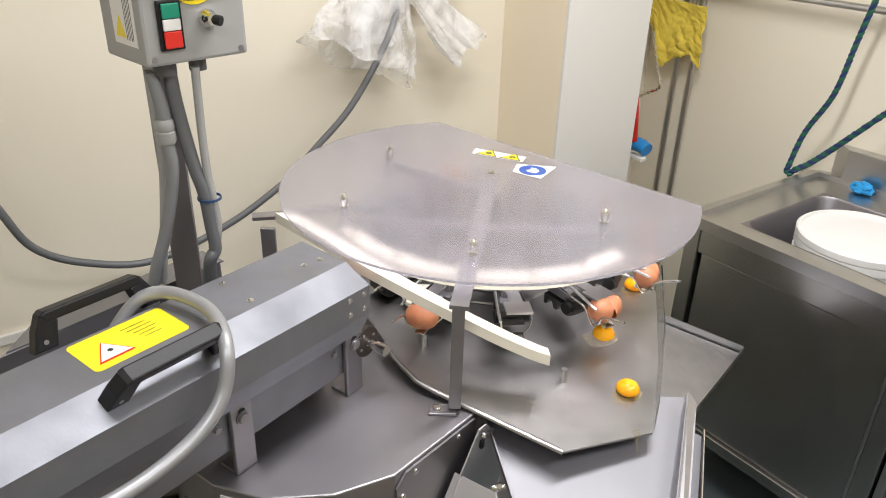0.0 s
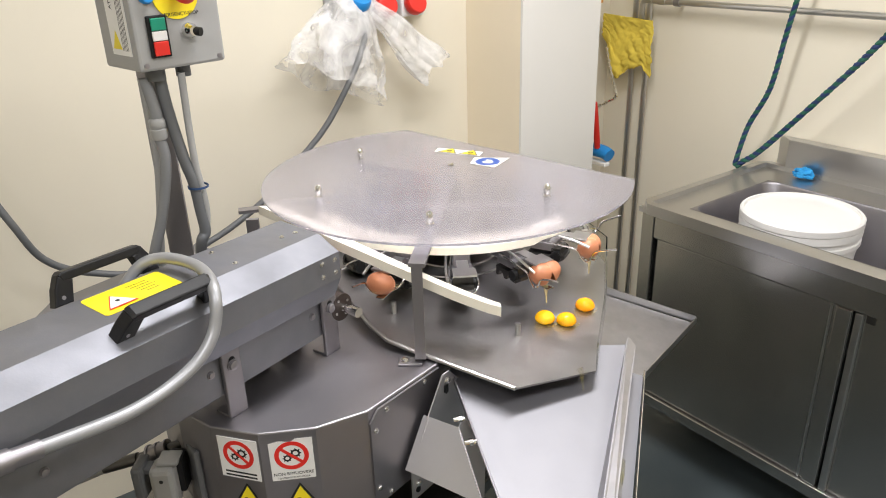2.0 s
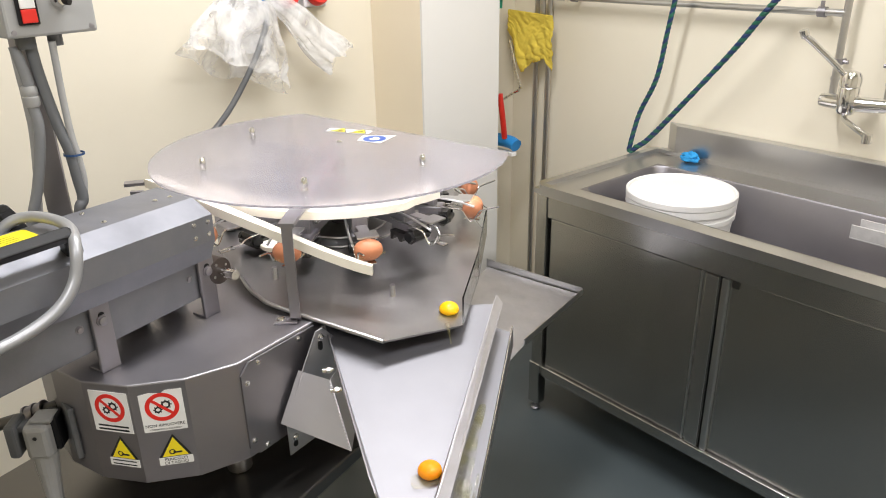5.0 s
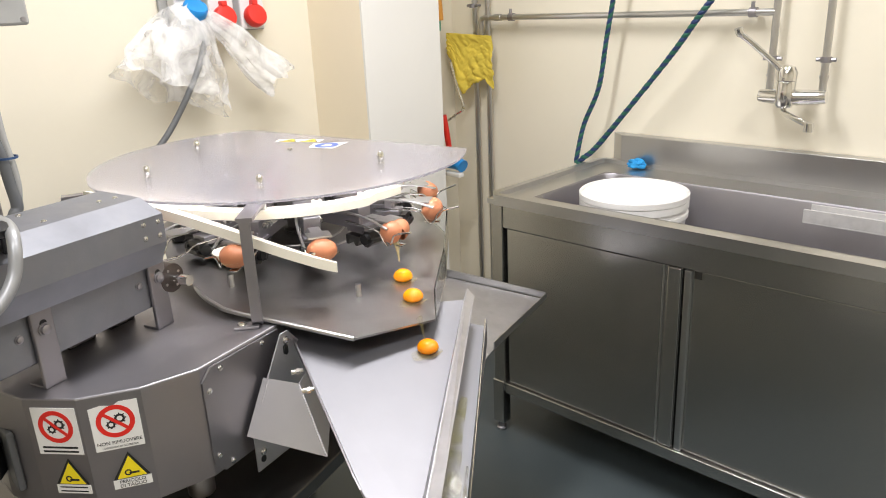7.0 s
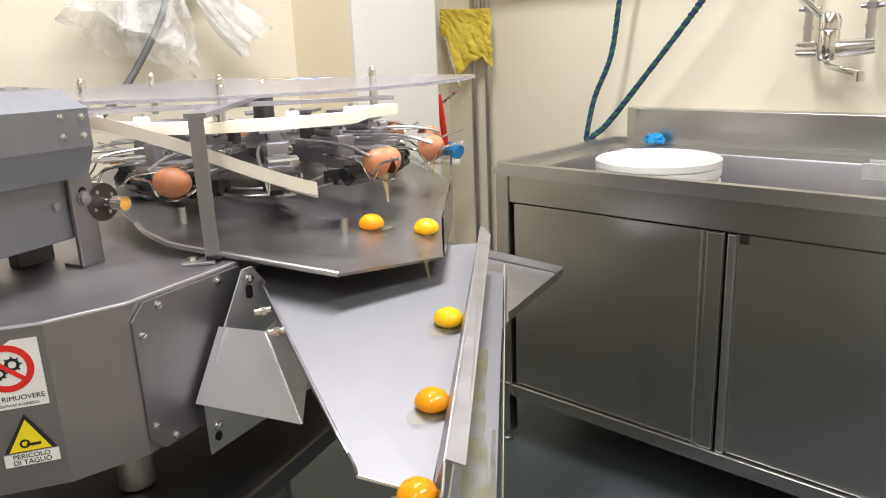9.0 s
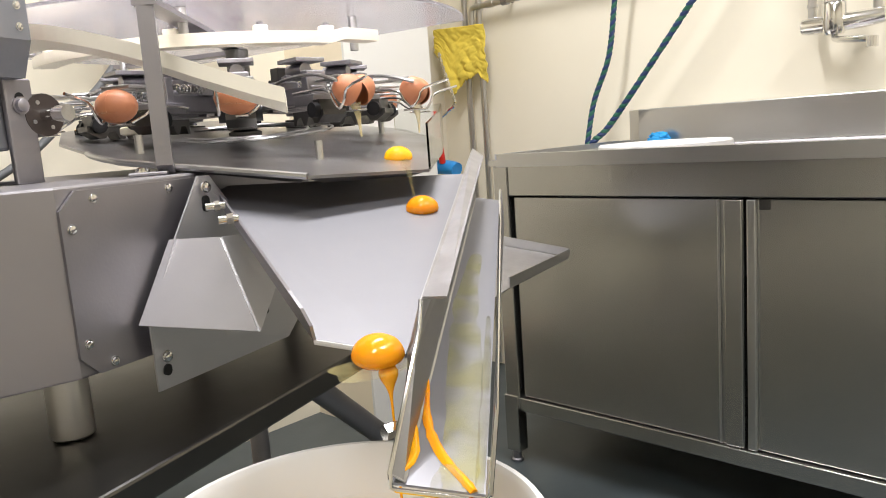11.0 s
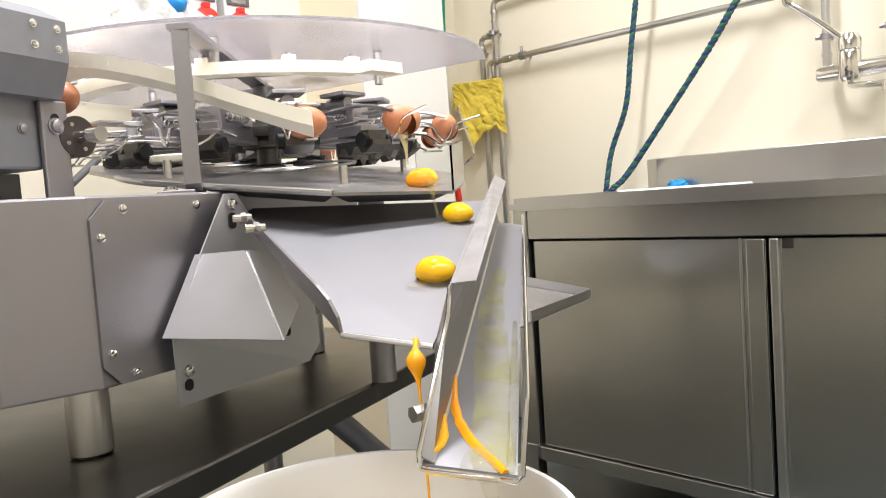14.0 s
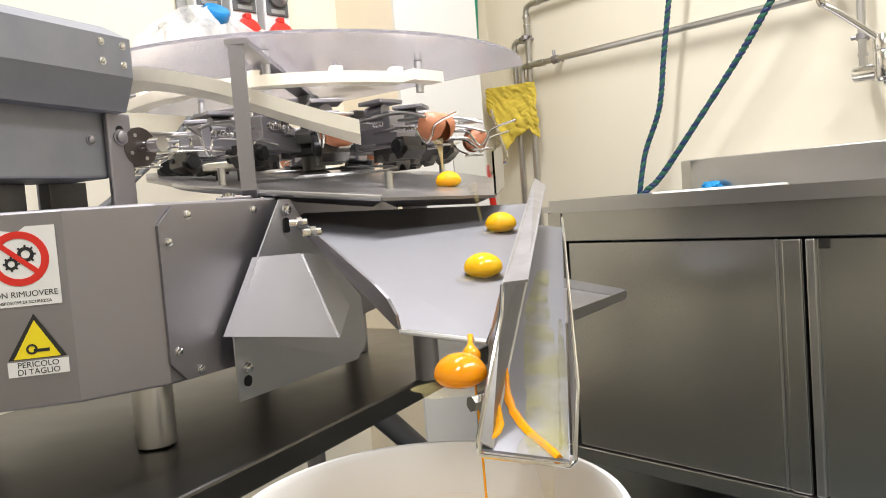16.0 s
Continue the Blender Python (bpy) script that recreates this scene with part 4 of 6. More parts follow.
bm = bmesh.new()
prism(bm, [(-1.068, 2.352), (SA1, 2.352), (SA1, 2.397), (-1.125, 2.397)], 0.858, 0.970, ROOM, bevel=0.003)
part("splashback", bm, STEEL_SMOOTH, sink)
bm = bmesh.new()
for d in ((1.985, 2.05, 0.8585, 0.862), (1.985, 1.989, 0.862, 0.897), (2.046, 2.05, 0.862, 0.897)):
    box(bm, -0.29, 0.36, *d, 0.001, ROOM)
solo("steel_rail", bm, RAIL_STEEL, "stainless rail lying across the sink basin", "rail")

# lidded bucket in the basin
bk = thing("lidded_bucket", rp(-0.80, 1.985, 0.565), "white plastic bucket standing in the sink", "bucket")
bm = bmesh.new()
lathe(bm, [(0.140, 0.568), (0.162, 0.80), (0.168, 0.802), (0.168, 0.815), (0.163, 0.817), (0.163, 0.830), (0.169, 0.832), (0.169, 0.852), (0.163, 0.856)], tuple(rp(-0.80, 1.985, 0)), 48)
part("body", bm, WHITE_PLASTIC, bk, "", True)
bm = bmesh.new()
lathe(bm, [(0.170, 0.856), (0.170, 0.873), (0.166, 0.877), (0.160, 0.876), (0.157, 0.868), (0.01, 0.867)], tuple(rp(-0.80, 1.985, 0)), 48)
part("lid", bm, WHITE_PLASTIC, bk, "", True)


def crumple(name, mat, at, size, label, category, seed):
    bm = bmesh.new()
    bmesh.ops.create_icosphere(bm, subdivisions=4, radius=1)
    for v in bm.verts:
        n = noise.fractal(v.co * 1.8 + Vector((seed, 0, 0)), 0.8, 2.2, 4)
        v.co *= 1 + 0.38 * n
        v.co = Vector((v.co.x * size[0], v.co.y * size[1], max(v.co.z, -0.75) * size[2]))
    bmesh.ops.transform(bm, verts=bm.verts[:], matrix=Matrix.Translation(at) @ pose(0, 0, 0, 0, 0, -54))
    return solo(name, bm, mat, label, category, smooth=True)


crumple("blue_rag", BLUE_CLOTH, rp(-0.985, 2.318, 0.877), (0.036, 0.022, 0.018), "crumpled bright blue rag on the sink ledge", "rag", 3)

# detergent carton at the back of the sink
carton = thing("detergent_carton", rp(-0.095, 2.305, 0.8585), "green, yellow and white detergent carton on the sink ledge", "carton")
for nm, z0, z1, mat in (("green_band", 0.8595, 0.905, material("green_card", (0.02, 0.42, 0.22), 0.45, 0, 0.02, 60, 0.08, 20)), ("yellow_band", 0.905, 0.937, material("yellow_card", (0.80, 0.68, 0.03), 0.45, 0, 0.02, 60, 0.08, 20)), ("white_band", 0.937, 0.962, WHITE_STICKER)):
    bm = bmesh.new()
    box(bm, -0.134, -0.055, 2.285, 2.325, z0, z1 - 0.0003, 0.0005, ROOM)
    part(nm, bm, mat, carton)
bm = bmesh.new()
prism(bm, [(2.285, 0.962), (2.325, 0.962), (2.309, 1.003), (2.301, 1.003)], -0.134, -0.055, ROOM @ Matrix(((0, 0, 1, 0), (1, 0, 0, 0), (0, 1, 0, 0), (0, 0, 0, 1))))
part("gable_top", bm, material("blue_card", (0.05, 0.10, 0.32), 0.45, 0, 0.02, 60, 0.08, 20), carton)

# ---- bucket that catches the egg ----
pail = thing("egg_bucket", (0.195, 0.535, 0.30), "large white plastic bucket catching the eggs", "bucket")
bm = bmesh.new()
lathe(bm, [(0.125, 0.30), (0.152, 0.602), (0.1475, 0.602), (0.12, 0.31), (0.005, 0.308), (0.004, 0.302)], (0.195, 0.535, 0), 64, close=True)
part("body", bm, WHITE_PLASTIC, pail, "", True)
bm = bmesh.new()
lathe(bm, [(0.1468, 0.598), (0.1468, 0.6022), (0.160, 0.6025), (0.161, 0.606), (0.1585, 0.612), (0.1585, 0.632), (0.161, 0.636), (0.161, 0.646), (0.1585, 0.65), (0.154, 0.65), (0.1508, 0.645)], (0.195, 0.535, 0), 64, close=True)
part("rim", bm, WHITE_PLASTIC, pail, "ribbed white rim", True)
bm = bmesh.new()
lathe(bm, [(0.128, 0.395), (0.129, 0.405), (0.01, 0.406)], (0.195, 0.535, 0), 40)
solo("beaten_egg", bm, YOLK_M, "pool of raw egg inside the bucket", "egg", kind="stuff", smooth=True)
stool = thing("bucket_stool", (0.195, 0.535, 0), "low stainless stool under the bucket", "stool")
bm = bmesh.new()
lathe(bm, [(0.15, 0.28), (0.152, 0.284), (0.152, 0.296), (0.15, 0.30)], (0.195, 0.535, 0), 32)
part("seat", bm, STEEL, stool)
for k in range(4):
    bm = bmesh.new()
    a = radians(45 + 90 * k)
    rod(bm, (0.195 + 0.13 * math.cos(a), 0.535 + 0.13 * math.sin(a), 0), (0.195 + 0.11 * math.cos(a), 0.535 + 0.11 * math.sin(a), 0.28), 0.012)
    part("leg", bm, STEEL, stool)

# ---- control box on its post ----
cbox = thing("control_box", (-0.43, 1.13, 0.914), "grey control box on a stainless post", "control box")
cm = Matrix.Translation((0, 0, -0.005)) @ face_frame((-0.415, 1.025), (-0.308, 1.14))
bm = bmesh.new()
box(bm, -0.002, 0.160, 1.467, 1.70, -0.125, 0.0, 0.005, cm)
body_ = part("enclosure", bm, LIGHT_GREY, cbox)
for x, y in ((0.010, 1.477), (0.148, 1.477), (0.010, 1.69), (0.148, 1.69)):
    bm = bmesh.new()
    ring(bm, 0.0, 0.0045, 0.001, cm @ Matrix.Translation((x, y, 0)), 12)
    part("screw", bm, STEEL, body_)
bm = bmesh.new()
box(bm, 0.020, 0.056, 1.488, 1.556, 0, 0.006, 0.002, cm)
sw = part("switch_frame", bm, BLACK_PLASTIC, cbox)
for y0, y1, mt, nm in ((1.532, 1.552, GREEN, "start_button"), (1.5155, 1.531, WHITE_STICKER, "lamp_window"), (1.4915, 1.5145, RED, "stop_button")):
    bm = bmesh.new()
    box(bm, 0.025, 0.051, y0, y1, 0.006, 0.010, 0.0015, cm)
    part(nm, bm, mt, sw)
bm = bmesh.new()
ring(bm, 0.0, 0.042, 0.002, cm @ Matrix.Translation((0.080, 1.588, 0)), 40)
disc = part("emergency_disc", bm, YELLOW, cbox, "yellow emergency stop disc")
poly_text("EMERGENCY-STOP", 0.0085, cm @ Matrix.Translation((0.082, 1.554, 0.0022)), BLACK_INK, disc)
bm = bmesh.new()
lathe(bm, [(0.012, 0), (0.012, 0.016), (0.020, 0.020), (0.021, 0.030), (0.014, 0.037)], seg=24, m=cm @ Matrix.Translation((0.083, 1.592, 0.002)))
part("emergency_button", bm, RED, cbox, "red mushroom button", True)
bm = bmesh.new()
lathe(bm, [(0.013, 0), (0.013, 0.008), (0.010, 0.012), (0.008, 0.02)], seg=20, m=cm @ Matrix.Translation((0.095, 1.526, 0)))
part("selector_collar", bm, CHROME, cbox, "", True)
bm = bmesh.new()
rod(bm, cm @ Vector((0.097, 1.526, 0.014)), cm @ Vector((0.104, 1.524, 0.026)), 0.0075, 12)
part("selector_knob", bm, BLACK_PLASTIC, cbox, "", True)
bm = bmesh.new()
lathe(bm, [(0.014, 0), (0.014, 0.005), (0.011, 0.010)], seg=20, m=cm @ Matrix.Translation((0.028, 1.588, 0)))
part("pilot_light", bm, BLUE, cbox, "", True)
sm = cm @ Matrix(((0, 0, -1, -0.002), (0, 1, 0, 0), (1, 0, 0, 0), (0, 0, 0, 1)))
bm = bmesh.new()
box(bm, -0.085, -0.018, 1.492, 1.66, 0, 0.0012, 0, sm)
lab = part("warning_label", bm, WHITE_STICKER, cbox, "white warning label")
bm = bmesh.new()
prism(bm, [(-0.078, 1.502), (-0.048, 1.502), (-0.063, 1.532)], 0.0012, 0.0018, sm)
part("yellow_triangle", bm, YELLOW, lab)
poly_text("ATTENZIONE", 0.011, sm @ Matrix.Translation((-0.065, 1.60, 0.0014)) @ pose(0, 0, 0, 0, 0, 90), BLACK_INK, lab)
bm = bmesh.new()
for i in range(5):
    box(bm, -0.045 + 0.0046 * i, -0.0442 + 0.0046 * i, 1.50, 1.64 - 0.012 * (i % 3), 0.0012, 0.0016, 0, sm)
part("text_bars", bm, BLACK_INK, lab)
bm = bmesh.new()
box(bm, -0.023, 0.023, 1.127, 1.135, 0.914, 1.46, 0.001, Matrix.Translation((-0.444, 0, 0)))
box(bm, -0.023, -0.017, 1.135, 1.165, 0.914, 1.46, 0.001, Matrix.Translation((-0.444, 0, 0)))
part("post", bm, STEEL, cbox)
for x, r in ((0.042, 0.017), (0.095, 0.013)):
    bm = bmesh.new()
    rod(bm, cm @ Vector((x, 1.467, -0.04)), cm @ Vector((x, 1.445, -0.04)), r, 16)
    part("cable_gland", bm, GREY_PLASTIC, cbox, "", True)


def conduit(name, pts, r, mat, label):
    bm = bmesh.new()
    tube(bm, pts, r, 12, 6)
    return solo(name, bm, mat, label, "conduit", smooth=True)


conduit("dark_conduit", [(-0.412, 1.09, 1.442), (-0.409, 1.09, 1.398), (-0.402, 1.09, 1.345), (-0.393, 1.09, 1.29), (-0.383, 1.09, 1.247), (-0.379, 1.09, 1.192), (-0.377, 1.09, 1.151), (-0.39, 1.09, 1.113)] + [(-0.42, 1.17, 0.93)], 0.0105, GREY_PLASTIC, "dark grey flexible conduit beside the control post")
conduit("light_conduit", [(-0.375, 1.095, 1.45), (-0.376, 1.095, 1.406), (-0.377, 1.095, 1.344), (-0.376, 1.095, 1.279), (-0.371, 1.095, 1.231), (-0.37, 1.095, 1.185), (-0.381, 1.095, 1.138), (-0.398, 1.095, 1.105)] + [(-0.40, 1.17, 0.93)], 0.0065, LIGHT_GREY, "thin light grey conduit beside the control post")
conduit("grey_conduit", [(-0.434, 1.075, 1.445), (-0.429, 1.075, 1.414), (-0.424, 1.075, 1.38), (-0.426, 1.075, 1.345), (-0.422, 1.075, 1.304), (-0.432, 1.075, 1.247), (-0.452, 1.075, 1.177), (-0.483, 1.075, 1.086)] + [(-0.52, 1.12, 0.93)], 0.0100, material("mid_grey_conduit", (0.24, 0.245, 0.25), 0.45, 0, 0.04, 120, 0.1, 10), "grey flexible conduit with a pale union")
conduit("back_conduit", [(-0.448, 1.1, 1.441), (-0.448, 1.1, 1.394), (-0.446, 1.1, 1.322), (-0.451, 1.1, 1.255), (-0.464, 1.1, 1.164), (-0.476, 1.1, 1.078)], 0.0065, LIGHT_GREY, "thin pale conduit behind the control post")
bm = bmesh.new()
lathe(bm, [(0.0125, 0), (0.0145, 0.004), (0.0145, 0.018), (0.012, 0.02), (0.014, 0.023), (0.014, 0.034), (0.011, 0.038)], (-0.425, 1.075, 1.337), 16)
solo("conduit_union", bm, LIGHT_GREY, "pale grey threaded union on the conduit", "fitting", smooth=True)
bm = bmesh.new()
ring(bm, 0.0175, 0.0190, 0.004, Matrix.Translation((-0.377, 1.093, 1.239)), 20)
solo("cable_tie", bm, material("navy_tie", (0.02, 0.06, 0.16), 0.5), "blue cable tie round two conduits", "cable tie")

# ---- wall cable, sockets, bag ----
bm = bmesh.new()
tube(bm, [rp(-1.88, -0.03, 1.42), rp(-1.87, 0.00, 1.28), rp(-1.84, 0.035, 1.14), rp(-1.80, 0.080, 1.015), rp(-1.80, 0.128, 0.910), rp(-1.80, 0.227, 0.844), rp(-1.80, 0.383, 0.805), rp(-1.80, 0.584, 0.855), rp(-1.80, 0.755, 0.941), rp(-1.80, 0.863, 1.028), rp(-1.80, 0.973, 1.125), rp(-1.81, 1.086, 1.270), rp(-1.83, 1.15, 1.38), rp(-1.85, 1.165, 1.44)], 0.0095, 12, 6)
solo("power_cable", bm, GREY_PLASTIC, "dark grey power cable hanging along the wall", "cable", smooth=True)
sockets = thing("socket_panel", rp(-1.95, 1.27, 1.40), "row of three interlocked wall sockets with red caps", "sockets")
bm = bmesh.new()
box(bm, -1.949, -1.935, 1.07, 1.44, 1.40, 1.72, 0.004, ROOM)
part("back_plate", bm, LIGHT_GREY, sockets)
for i, b in enumerate((1.142, 1.255, 1.368)):
    bm = bmesh.new()
    box(bm, -1.935, -1.885, b - 0.045, b + 0.045, 1.405, 1.71, 0.006, ROOM)
    unit = part("socket_body", bm, SOCKET_WHITE, sockets)
    bm = bmesh.new()
    box(bm, -1.885, -1.880, b - 0.038, b + 0.038, 1.505, 1.65, 0.003, ROOM)
    part("switch_field", bm, GREY_PLASTIC, unit)
    bm = bmesh.new()
    lathe(bm, [(0.034, 0), (0.034, 0.012), (0.028, 0.016), (0.012, 0.03)], seg=24, m=ROOM @ Matrix.Translation((-1.880, b, 1.565)) @ pose(0, 0, 0, 0, 90, 0))
    part("rotary_switch", bm, DIAL_GREY, unit, "", True)
    bm = bmesh.new()
    box(bm, -0.026, 0.026, -0.007, 0.007, 0.014, 0.036, 0.003, ROOM @ Matrix.Translation((-1.880, b, 1.565)) @ pose(0, 0, 0, 0, 90, 0) @ pose(0, 0, 0, 0, 0, 28))
    part("switch_grip", bm, LIGHT_GREY, unit)
    bm = bmesh.new()
    box(bm, -1.880, -1.8785, b - 0.024, b + 0.024, 1.512, 1.524, 0, ROOM)
    part("text_bar", bm, LIGHT_GREY, unit)
    if i > 0:
        bm = bmesh.new()
        box(bm, -1.885, -1.862, b - 0.010, b + 0.010, 1.480, 1.497, 0.003, ROOM)
        part("cap_hinge", bm, RED, unit)
    bm = bmesh.new()
    lathe(bm, [(0.034, 0), (0.037, 0.005), (0.037, 0.026), (0.033, 0.032), (0.02, 0.034)], seg=28, m=ROOM @ (Matrix.Translation((-1.845, b - 0.006, 1.462)) @ pose(0, 0, 0, 0, 38, 0) if i == 0 else Matrix.Translation((-1.885, b, 1.442)) @ pose(0, 0, 0, 0, 70, 0)))
    part("cap", bm, BLUE if i == 0 else RED, unit, "blue plug collar" if i == 0 else "red socket cap", True)
bag = thing("plastic_bag", rp(-1.84, 1.15, 1.2), "crumpled clear plastic bag tied over the wall plug", "bag")


def lobe(spine, r0, r1, seed, flare=False):
    """A crumpled sack of film round a spine, open below."""
    bm = bmesh.new()
    line = smooth_line(spine, 10)
    rings = []
    for i, q in enumerate(line):
        s = i / (len(line) - 1)
        rad = r0 + (r1 - r0) * (s ** 0.75 if flare else math.sin(min(1, s * 1.15) * math.pi / 2))
        d = (line[min(i + 1, len(line) - 1)] - line[max(i - 1, 0)]).normalized()
        side = d.cross(Vector((0.588, -0.809, 0))).normalized()
        up = Vector((0.588, -0.809, 0))
        rr_ = []
        for k in range(72):
            a = 2 * math.pi * k / 72
            n = noise.fractal(Vector((math.cos(a) * 1.3 + seed, math.sin(a) * 1.3, s * 1.6)), 1.0, 2.1, 3)
            w = rad * (1 + 0.22 * n) * (1 + (0.03 + 0.07 * s) * math.sin(9 * a + 3 * n + seed) + 0.06 * abs(math.sin(6.5 * a + 7 * n + 2 * s)))
            rr_.append(bm.verts.new(q + side * math.cos(a) * w + up * math.sin(a) * w * 0.42 + d * (0.03 * n + 0.02 * s * math.cos(a + 2))))
        rings.append(rr_)
    for a_, b_ in zip(rings, rings[1:]):
        for k in range(72):
            bm.faces.new((a_[k], a_[(k + 1) % 72], b_[(k + 1) % 72], b_[k]))
    part("lobe", bm, BAG_M, bag, "", True)


lobe([rp(-1.84, 1.125, 1.478), rp(-1.83, 1.075, 1.37), rp(-1.83, 1.020, 1.240)], 0.030, 0.185, 1.0, True)
lobe([rp(-1.85, 1.13, 1.47), rp(-1.86, 1.10, 1.38), rp(-1.86, 1.10, 1.27)], 0.02, 0.085, 3.0, True)
lobe([rp(-1.84, 1.155, 1.465), rp(-1.83, 1.25, 1.385), rp(-1.83, 1.33, 1.30), rp(-1.83, 1.41, 1.232)], 0.02, 0.058, 5.0)

# ---- pipes, cloth, hoses on the sink wall ----
pipes = thing("wall_pipes", rp(-1.2, 2.365, 0.3), "exposed steel water pipes on the wall", "pipes")


def pipe(pts, r=0.011, name="pipe"):
    bm = bmesh.new()
    tube(bm, [rp(*q) for q in pts], r, 14, 1)
    return part(name, bm, CHROME if r < 0.01 else STEEL_SMOOTH, pipes, "", True)


pipe([(-1.785, 2.365, 0.02), (-1.785, 2.365, 1.478), (-1.780, 2.365, 1.490), (-1.770, 2.365, 1.496), (-1.725, 2.365, 1.496)])
pipe([(-1.715, 2.365, 0.02), (-1.715, 2.365, 1.60), (-1.709, 2.365, 1.615), (-1.695, 2.365, 1.622), (-0.3, 2.365, 1.66)])
pipe([(-1.740, 2.350, 1.30), (-1.740, 2.350, 1.376), (-1.734, 2.350, 1.388), (-1.72, 2.350, 1.392), (-0.548, 2.350, 1.392)])
pipe([(-0.548, 2.350, 1.155), (-0.548, 2.350, 2.3)])
pipe([(-0.392, 2.350, 1.155), (-0.392, 2.350, 2.3)])
for a, z, hor in ((-1.579, 1.392, True), (-0.62, 1.392, True), (-0.548, 1.254, False), (-0.392, 1.254, False), (-1.715, 1.50, False), (-1.785, 1.44, False)):
    bm = bmesh.new()
    if hor:
        rod(bm, rp(a - 0.012, 2.352, z), rp(a + 0.012, 2.352, z), 0.0155, 16)
        rod(bm, rp(a, 2.352, z), rp(a, 2.399, z), 0.005, 8)
        rod(bm, rp(a, 2.345, z + 0.012), rp(a, 2.345, z + 0.032), 0.006, 8)
    else:
        rod(bm, rp(a, 2.352, z - 0.008), rp(a, 2.352, z + 0.008), 0.0155, 16)
        rod(bm, rp(a - 0.028, 2.352, z), rp(a + 0.028, 2.352, z), 0.006, 8)
        rod(bm, rp(a, 2.352, z), rp(a, 2.399, z), 0.005, 8)
    part("clamp", bm, STEEL, pipes, "", True)
for p_, q_ in (((-1.715, 2.365, 1.575), (-1.715, 2.365, 1.585)), ((-1.715, 2.365, 1.545), (-1.715, 2.365, 1.551)), ((-1.715, 2.365, 1.40), (-1.715, 2.365, 1.41)), ((-1.785, 2.365, 1.452), (-1.785, 2.365, 1.46)), ((-1.70, 2.350, 1.392), (-1.69, 2.350, 1.392)), ((-1.665, 2.350, 1.392), (-1.63, 2.350, 1.392)), ((-1.66, 2.365, 1.6232), (-1.65, 2.365, 1.6236)), ((-1.745, 2.365, 1.496), (-1.735, 2.365, 1.496)), ((-0.548, 2.35, 1.20), (-0.548, 2.35, 1.208)), ((-0.392, 2.35, 1.20), (-0.392, 2.35, 1.208))):
    bm = bmesh.new()
    rod(bm, rp(*p_), rp(*q_), 0.0135, 14)
    part("press_fitting", bm, STEEL_SMOOTH, pipes, "", True)
tap = thing("mixer_tap", rp(-0.47, 2.28, 1.05), "chrome wall mixer tap with a long lever", "tap")
bm = bmesh.new()
rod(bm, rp(-0.548, 2.345, 1.150), rp(-0.540, 2.30, 1.148), 0.014, 16)
rod(bm, rp(-0.392, 2.345, 1.150), rp(-0.400, 2.30, 1.148), 0.014, 16)
tube(bm, [rp(-0.555, 2.297, 1.147), rp(-0.53, 2.295, 1.147), rp(-0.47, 2.29, 1.147), rp(-0.40, 2.295, 1.150), rp(-0.362, 2.297, 1.153)], lambda s: 0.019 + 0.004 * math.sin(math.pi * s), 16, 4)
part("body", bm, CHROME, tap, "", True)
bm = bmesh.new()
lathe(bm, [(0.022, 1.118), (0.028, 1.128), (0.028, 1.192), (0.026, 1.196), (0.029, 1.199), (0.030, 1.222), (0.022, 1.238), (0.006, 1.243)], tuple(rp(-0.475, 2.283, 0)), 24)
part("cartridge", bm, CHROME, tap, "", True)
bm = bmesh.new()
tube(bm, [rp(-0.485, 2.275, 1.225), rp(-0.52, 2.255, 1.262), rp(-0.575, 2.23, 1.315), rp(-0.598, 2.22, 1.335), rp(-0.604, 2.215, 1.352)], lambda s: 0.009 if s < 0.75 else 0.013, 12, 5)
part("lever", bm, CHROME, tap, "", True)
bm = bmesh.new()
tube(bm, [rp(-0.470, 2.28, 1.135), rp(-0.470, 2.27, 1.108), rp(-0.440, 2.24, 1.100), rp(-0.385, 2.19, 1.092), rp(-0.365, 2.175, 1.088)], 0.0085, 12, 5)
rod(bm, rp(-0.362, 2.172, 1.095), rp(-0.362, 2.172, 1.070), 0.0135, 14)
part("spout", bm, CHROME, tap, "", True)

bm = bmesh.new()
NU, NV = 60, 60
grid = []
for j in range(NV + 1):
    v = j / NV
    row = []
    for i in range(NU + 1):
        u = i / NU
        a = -1.905 + 0.245 * u + 0.02 * v * (u - 0.3)
        drop = float(np.interp(u, (0, 0.12, 0.28, 0.36, 0.55, 0.8, 1), (0.09, 0.13, 0.25, 0.245, 0.20, 0.175, 0.215))) + 0.012 * noise.noise(Vector((u * 26, 3, 0))) + 0.006 * noise.noise(Vector((u * 90, 5, 0)))
        z = 1.335 - v * drop - 0.012 * u
        b = 2.322 + 0.006 * abs(math.sin(u * 8 + v * 1.5)) * v + 0.012 * noise.noise(Vector((u * 3 + v, v * 2, 2))) - 0.013 * abs(noise.noise(Vector((u * 5 - v * 3.5, u * 2 + v * 2.5, 9)))) * (0.3 + v) + 0.003 * noise.noise(Vector((u * 16, v * 16, 4)))
        row.append(bm.verts.new(rp(a + 0.010 * noise.noise(Vector((v * 8, u * 3, 7))) + 0.003 * noise.noise(Vector((v * 40, u * 9, 1))), b, z)))
    grid.append(row)
for j in range(NV):
    for i in range(NU):
        bm.faces.new((grid[j][i], grid[j][i + 1], grid[j + 1][i + 1], grid[j + 1][i]))
towel = solo("cleaning_cloth", bm, TOWEL_M, "yellow frayed cleaning cloth draped over a water pipe", "cloth", smooth=True)
towel.modifiers.new("thickness", "SOLIDIFY").thickness = 0.0025


